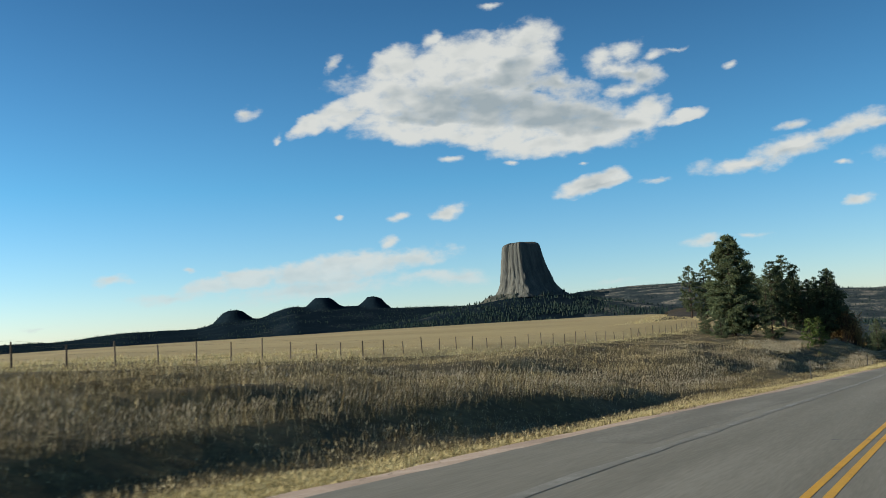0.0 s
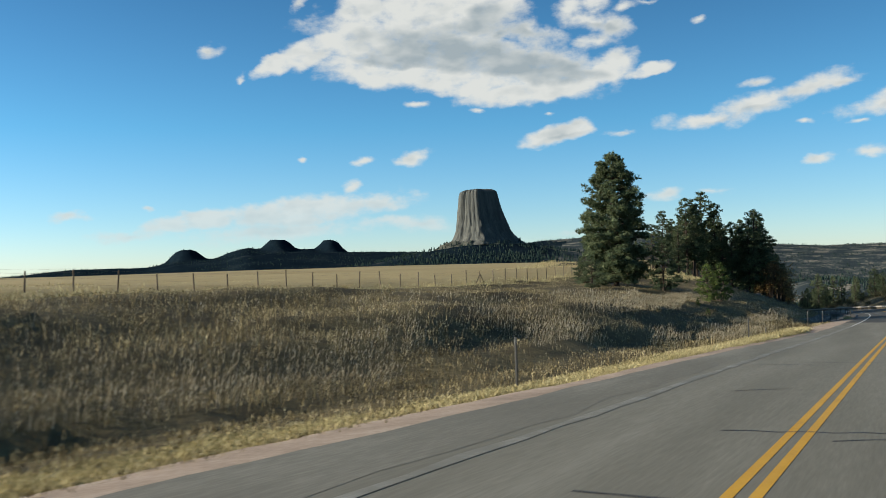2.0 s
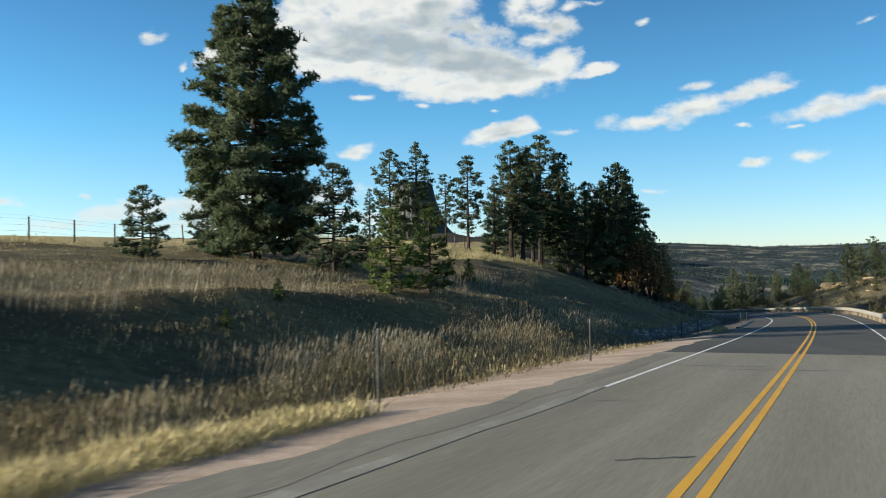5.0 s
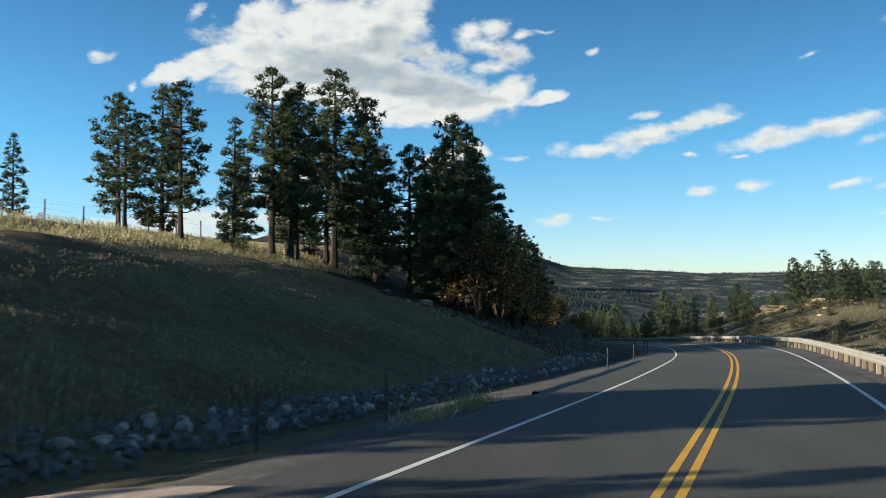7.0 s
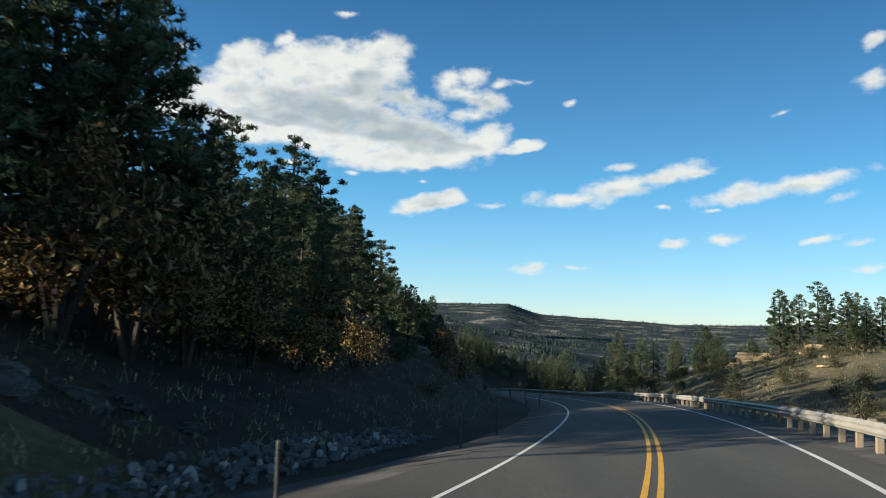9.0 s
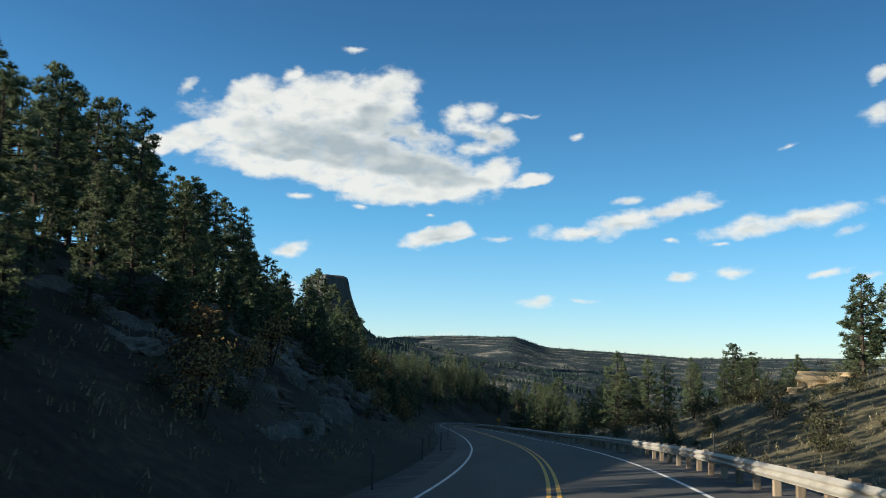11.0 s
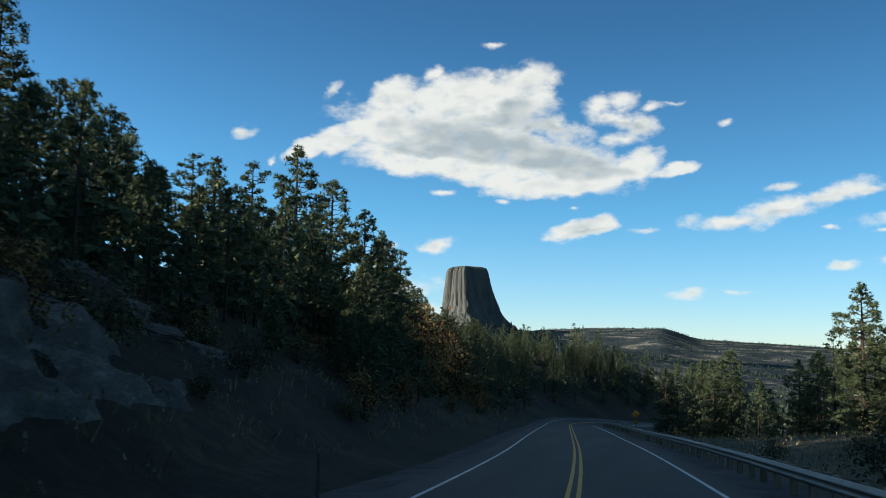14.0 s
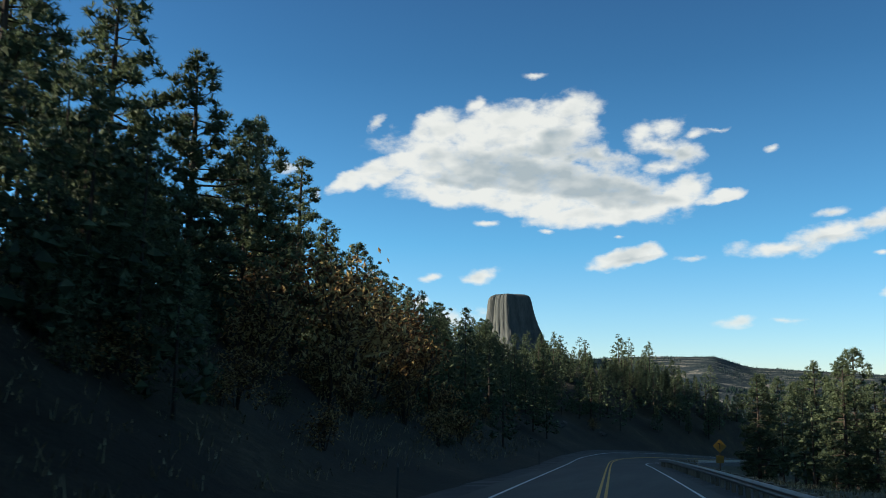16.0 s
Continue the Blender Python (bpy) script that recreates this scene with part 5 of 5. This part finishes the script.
def far_woods():
    rng = np.random.default_rng(5)

    def cones(n, keep, lo, hi, sides=5):
        az = np.radians(rng.uniform(-34, 44, n))
        r = np.exp(rng.uniform(np.log(lo), np.log(hi), n))
        P = land(az, r)
        deg = np.degrees(az)
        k = keep(deg, r, P)
        P, r = P[k], r[k]
        h = rng.uniform(7, 13, len(P)) * np.interp(r, [2000, 3500], [1, 0.6])
        w = h * rng.uniform(0.2, 0.3, len(P))
        tris = []
        for lo_f, hi_f, wf in ((0.1, 0.62, 1.0), (0.4, 1.0, 0.72)):
            q = rng.uniform(0, 6.28, len(P))
            ring = [P + np.stack([np.cos(q + j * 2 * np.pi / sides) * w * wf * rng.uniform(0.75, 1.25, len(P)), np.sin(q + j * 2 * np.pi / sides) * w * wf * rng.uniform(0.75, 1.25, len(P)), h * lo_f], 1) for j in range(sides)]
            tip = P + np.stack([rng.normal(0, 0.3, len(P)), rng.normal(0, 0.3, len(P)), h * hi_f], 1)
            tris += [np.stack([ring[j], ring[(j + 1) % sides], tip], 1) for j in range(sides)]
        return np.concatenate(tris)

    road = LINE[::12, :2]

    def wooded(deg, r, P):
        f = fbm(P[:, 0] / 170, P[:, 1] / 170, 4, 51)
        left_plateau = (deg < 9) & (r < 1300)
        apart = np.sqrt(((P[:, None, :2] - road) ** 2).sum(-1).min(1))
        return (f > -0.12) & ~left_plateau & (apart > 650) & (np.hypot(P[:, 0] - TOWER[0], P[:, 1] - TOWER[1]) > 118)
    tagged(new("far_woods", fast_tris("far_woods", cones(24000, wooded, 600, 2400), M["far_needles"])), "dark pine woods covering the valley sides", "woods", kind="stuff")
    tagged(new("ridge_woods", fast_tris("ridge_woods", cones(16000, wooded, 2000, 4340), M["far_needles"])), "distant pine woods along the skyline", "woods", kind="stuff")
    # nearer woods: tufted crowns
    az, r = np.radians(rng.uniform(4, 60, 5200)), rng.uniform(180, 900, 5200)
    P = land(az, r)
    apart = np.sqrt(((P[:, None, :2] - road) ** 2).sum(-1).min(1))
    f = fbm(P[:, 0] / 120, P[:, 1] / 120, 4, 51)
    P = P[(apart > 95) & (apart < 700) & (f > -0.25) & (np.degrees(az) > 9)][:2300]
    n, m = len(P), 42
    h = rng.uniform(7, 12, (n, 1))
    f = rng.beta(1.1, 1.2, (n, m))
    q = rng.uniform(0, 6.283, (n, m))
    out = h * 0.24 * (1.02 - f) ** 0.8 * rng.uniform(0.4, 1.0, (n, m))
    c = P[:, None] + np.stack([np.cos(q) * out, np.sin(q) * out, h * (0.12 + 0.86 * f)], -1)
    tri = rng.normal(0, 1, (n, m, 3, 3)) * (0.62, 0.62, 0.5) * (0.75 + 0.5 * (1 - f))[..., None, None]
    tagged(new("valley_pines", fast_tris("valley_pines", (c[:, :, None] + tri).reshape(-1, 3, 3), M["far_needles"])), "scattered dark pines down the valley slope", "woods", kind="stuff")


far_woods()


# ---------------------------------------------------------------- fence, posts, rail, stones
def build_fence():
    rng = np.random.default_rng(3)
    fence = tagged(new("wire_fence"), "wire fence with dark weathered posts along the straw field", "fence")
    bm = bmesh.new()
    bmesh.ops.create_cone(bm, cap_ends=True, segments=7, radius1=0.055, radius2=0.05, depth=1.45, matrix=Matrix.Translation((0, 0, 0.6)))
    first = part("post", bm, M["post"], fence)
    wood = first.data
    tops = []
    n = 0
    for s in np.arange(16, 214, 3.4):
        u = -39.5 - 3.0 * math.sin(s / 60) + 0.5 * math.sin(s / 17)
        p = ground_at(s, u)
        ob = first if n == 0 else put_part("post", wood, fence)
        ob.matrix_basis = Matrix.Translation((p[0], p[1], p[2] + 0.25)) @ Euler((rng.normal(0, 0.03), rng.normal(0, 0.03), rng.uniform(0, 6))).to_matrix().to_4x4() @ Matrix.Diagonal((1, 1, rng.uniform(0.85, 1.08), 1))
        tops.append(Vector((p[0], p[1], p[2] + 0.25)))
        n += 1
        if n == 36:
            for sgn in (-1, 1):
                q = ground_at(s + 1.1 * sgn, u)
                put_part("brace", fast_tris("brace", frustum((q[0], q[1], q[2] + 0.1), (p[0], p[1], p[2] + 1.15), 0.045, 0.045, 6), M["post"]), fence, "slanting timber brace")
    for z in (0.35, 0.7, 1.05, 1.25):
        tr = [frustum(a + Vector((0, 0, z)), b + Vector((0, 0, z)), 0.004, 0.004, 3) for a, b in zip(tops[:-1], tops[1:])]
        put_part("wire", fast_tris("wire", np.concatenate(tr), M["brown_steel"]), fence)


build_fence()


def build_delineators():
    proto = new("delineator_post")
    bm = bmesh.new()
    box(bm, -0.034, 0.034, -0.008, 0.008, -0.3, 1.4, 0.004)
    box(bm, -0.01, 0.01, -0.028, -0.006, -0.3, 1.38)
    part("post", bm, M["dark_steel"], proto)
    bm = bmesh.new()
    box(bm, -0.02, 0.02, -0.014, -0.0085, 1.24, 1.38, 0.002)
    part("reflector", bm, M["reflector"], proto, "pale reflector strip")
    tagged(proto, "thin steel delineator post with a pale reflector at the road edge", "road marker", "delineators")
    for s, u, h in ((63.8, -7.6, 1.0), (98, -7.3, 1.0), (120.8, -6.25, 1.1), (136.6, -6.4, 1.05), (107, -7.6, 0.5), (165, -7.6, 0.9), (170, -7.2, 0.9), (197.5, -6.1, 0.85), (210.5, -5.9, 0.85), (225, -5.8, 0.85), (232, -5.6, 0.85), (244, -5.4, 0.85),
                    (271, -5.3, 0.9), (293, -5.9, 0.9), (304, -5.4, 0.9), (313, -6.5, 0.85), (334, -5.1, 0.85), (392, -6.0, 0.85), (441, -5.6, 0.85), (222, 7.6, 1.0), (290, 8.6, 1.0), (330, 10.6, 0.9)):
        i = int(round(float(station(s))))
        p = ground_at(s, u)
        m = Matrix.Translation(p) @ Matrix.Rotation(-float(_h[i]), 4, "Z") @ Matrix.Diagonal((1, 1, h, 1))
        if not proto.get("used"):
            proto["used"] = 1
            proto.matrix_basis = m
        else:
            copy_thing(proto, m)


build_delineators()


def rail_u(s):
    return np.interp(s, [100, 200, 240, 300, 345, 380, 600], [4.9, 4.7, 4.65, 4.65, 5.0, 4.8, 4.8])


def build_guardrail():
    rail = tagged(new("guardrail"), "galvanised W-beam guardrail on posts along the outer curve", "guardrail")
    prof = [(0.0, 0.43), (0.0, 0.46), (0.08, 0.50), (0.08, 0.54), (0.0, 0.585), (0.08, 0.63), (0.08, 0.67), (0.0, 0.71), (0.0, 0.74)]
    s = np.arange(100, 597, 2.0)
    base = spot(s, rail_u(s), -0.05, False)
    side = along(FLAT_SIDE, s)
    P = np.stack([base - side * d + np.array((0, 0, z)) for d, z in prof], 1)
    back = np.stack([base - side * (d - 0.006) + np.array((0, 0, z)) for d, z in prof[::-1]], 1)
    P = np.concatenate([P, back, P[:, :1]], 1)
    put_part("beam", grid_mesh("beam", P, M["steel"], smooth=False), rail, "corrugated steel beam")
    bm = bmesh.new()
    box(bm, 0.16, 0.32, -0.09, 0.09, -0.9, 0.72, 0.008)
    post = bpy.data.meshes.new("post")
    bm.to_mesh(post)
    bm.free()
    post.materials.append(M["wood"])
    bm = bmesh.new()
    box(bm, 0.008, 0.16, -0.08, 0.08, 0.42, 0.78, 0.006)
    block = bpy.data.meshes.new("block")
    bm.to_mesh(block)
    bm.free()
    block.materials.append(M["wood"])
    for k in np.arange(101, 520, 2.0):
        i = int(round(float(station(k))))
        p = spot(np.array(k), np.array(rail_u(k)), -0.05, False)
        m = Matrix.Translation(p) @ Matrix.Rotation(-float(_h[i]), 4, "Z")
        put_part("post", post, rail, at=m)
        put_part("block", block, rail, at=m)


build_guardrail()


def stone_mesh(name, seed, material, rough=0.35, sub=2, flat=0.7):
    rng = np.random.default_rng(seed)
    bm = bmesh.new()
    bmesh.ops.create_icosphere(bm, subdivisions=sub, radius=0.5)
    off = Vector(rng.uniform(0, 90, 3))
    for v in bm.verts:
        d = v.co.normalized()
        k = 1 + rough * noise.noise(d * 1.6 + off) + rough * 0.5 * noise.noise(d * 4 + off)
        v.co = Vector((d.x, d.y, d.z * flat)) * 0.5 * k
        for ax in range(3):
            v.co[ax] = max(-0.4 * (1, 1, flat)[ax], min(0.4 * (1, 1, flat)[ax], v.co[ax]))
    me = bpy.data.meshes.new(name)
    bm.to_mesh(me)
    bm.free()
    me.materials.append(material)
    return me


def build_stones():
    rng = np.random.default_rng(19)
    bed = tagged(new("riprap"), "line of grey broken riprap stones in the roadside ditch", "stones")
    kinds = [stone_mesh("stone", k, M["riprap"], 0.55, 2 if k < 2 else 1) for k in range(7)]
    def foot(s):
        return -np.interp(s, [160, 172, 190, 222, 234], [9.0, 9.0, 9.0, 8.9, 8.2])
    for k in range(298):
        s = 162 + 68 * rng.random() ** 1.15
        u = foot(s) - 0.2 - rng.random() * 1.5
        p = ground_at(s, u)
        d = rng.uniform(0.15, 0.36)
        put_part("stone", kinds[k % 7], bed, at=Matrix.Translation((p[0], p[1], p[2] + 0.2 * d)) @ Euler(rng.uniform(0, 6, 3)).to_matrix().to_4x4() @ Matrix.Diagonal((d * 1.35, d, d * 0.75, 1)))
    # the small stones between them
    shapes = [np.array([[v.co[:] for v in (me.vertices[i] for i in p.vertices)] for p in me.polygons]) for me in kinds[2:]]
    tris = []
    for k in range(1500):
        s = rng.uniform(160, 234)
        u = foot(s) - rng.random() * 1.9
        p = ground_at(s, u)
        R = np.array(Euler(rng.uniform(0, 6, 3)).to_matrix())
        tris.append(shapes[k % len(shapes)] @ R.T * rng.uniform(0.14, 0.38) + p + (0, 0, 0.03))
    put_part("rubble", fast_tris("rubble", np.concatenate(tris), M["riprap"]), bed, "small broken rubble")["kind"] = "stuff"
    # the broken rock of the steep cut, standing out of the soil in ledges
    S, U = np.meshgrid(np.arange(272, 350, 0.36), -np.arange(8.6, 24, 0.32), indexing="ij")
    P = spot(S, U)
    crag = 1 - np.abs(fbm(S / 2.8, U / 2.4, 4, 81)) * 2
    block = 0.9 * crag + 0.8 * fbm(S / 1.5, U / 1.2, 4, 83) + 0.3 * np.round(3 * fbm(S / 2.2, P[..., 2] / 1.1, 3, 85)) / 3
    mound = 1.3 * fbm(S / 11, U / 7, 2, 82) - 0.35 + 0.3 * np.sin(P[..., 2] * 3.1 + 2 * fbm(S / 6, U / 6, 2, 84))
    fade = smooth01(S, 272, 282) * (1 - smooth01(S, 334, 348)) * smooth01(-U, 8.6, 11.5) * (1 - smooth01(-U, 20, 24))
    out = (0.75 * block + mound + 0.25) * fade - 0.5 * (1 - fade) - 0.1
    P += along(FLAT_SIDE, S) * (0.7 * np.maximum(out, -0.3))[..., None] + np.stack([0 * out, 0 * out, 0.75 * out], -1)
    tagged(new("rock_cut", grid_mesh("rock_cut", P, M["rock"], smooth=False)), "grey broken rock face in ledges above the road", "rock", kind="structure")
    # boulders and ledges on the steep cut
    big = [stone_mesh("boulder", 40 + k, M["rock"], 0.8, 3, 0.75) for k in range(6)]
    count = 0
    for k in range(120):
        s = rng.uniform(276, 350) if k < 98 else rng.uniform(440, 530)
        a = rng.uniform(10.5, 23) if k < 98 else rng.uniform(9, 20)
        p = ground_at(s, -a)
        d = rng.uniform(0.5, 2.0)
        i = int(station(s))
        m = Matrix.Translation((p[0], p[1], p[2] + 0.05 * d)) @ Matrix.Rotation(-float(_h[i]) + rng.normal(0, 0.3), 4, "Z") @ Euler((rng.normal(0, 0.15), 0.35 + rng.normal(0, 0.2), 0)).to_matrix().to_4x4() @ Matrix.Diagonal((d * 0.9, d * rng.uniform(1.1, 1.9), d * rng.uniform(0.45, 0.8), 1))
        ob = new("boulder", big[k % 6])
        ob.matrix_basis = m
        tagged(ob, "weathered grey rock outcrop half buried in the shaded slope", "rock", "outcrops on the slope")
    # eroded pale ledges on the knoll across the road, and one at the bend
    pale = [stone_mesh("ledge", 60 + k, M["pale_rock"], 0.8, 3, 0.6) for k in range(4)]
    for s, u, d, t in ((323, 27, 3.6, 1.1), (326, 28.5, 5.0, 1.2), (330, 30.5, 4.2, 1.4), (325, 25.5, 2.4, 0.8), (321, 24, 2.0, 0.7), (320, 34, 2.4, .8), (316, 31, 2.0, .7), (312, 36, 2.4, .6), (306, 30, 1.8, .5), (300, 27, 1.5, .5)):
        p = ground_at(s, u)
        ob = new("ledge", pale[int(s) % 4])
        ob.matrix_basis = Matrix.Translation((p[0], p[1], p[2] + 0.1)) @ Matrix.Rotation(s, 4, "Z") @ Matrix.Diagonal((d * 1.3, d * 0.9, d * 0.7 * t, 1))
        tagged(ob, "pale eroded sandstone ledge on the grassy knoll", "rock", "sandstone ledges")

    for k in range(26):
        f = rng.random()
        s, u = 210.5 + 9.5 * f + rng.normal(0, 0.7), -21.5 + 9 * f + rng.normal(0, 0.8)
        p = ground_at(s, u)
        d = rng.uniform(0.5, 1.5) * (1.1 - 0.5 * f)
        ob = new("boulder", big[k % 6])
        ob.matrix_basis = Matrix.Translation((p[0], p[1], p[2] + 0.02)) @ Euler((rng.normal(0, 0.3), rng.normal(0.2, 0.3), rng.uniform(0, 6))).to_matrix().to_4x4() @ Matrix.Diagonal((d * 1.4, d, d * 0.7, 1))
        tagged(ob, "grey broken rock on the edge of the grass bank", "rock", "outcrop at the bend")


build_stones()


def build_sign():
    sign = tagged(new("warning_sign"), "yellow diamond warning sign with a small plate on a post", "road sign")
    p = ground_at(441, 8.6)
    i = int(station(441))
    sign.matrix_basis = Matrix.Translation(p) @ Matrix.Rotation(-float(_h[i]), 4, "Z")
    bm = bmesh.new()
    box(bm, -0.05, 0.05, 0.01, 0.09, -0.5, 2.9, 0.01)
    part("post", bm, M["post"], sign)
    bm = bmesh.new()
    bmesh.ops.create_cube(bm, size=1, matrix=Matrix.Translation((0, 0, 2.45)) @ Matrix.Rotation(radians(45), 4, "Y") @ Matrix.Diagonal((0.76, 0.012, 0.76, 1)))
    part("diamond", bm, M["sign"], sign, "yellow diamond panel")
    bm = bmesh.new()
    box(bm, -0.3, 0.3, -0.008, 0.004, 1.15, 1.72)
    part("plate", bm, M["sign"], sign, "small square yellow plate")
    bm = bmesh.new()
    box(bm, -0.035, 0.035, -0.0105, -0.0065, 2.2, 2.6)
    box(bm, -0.16, 0.035, -0.0105, -0.0065, 2.6, 2.67)
    part("symbol", bm, M["black"], sign, "plain black bar symbol")


build_sign()
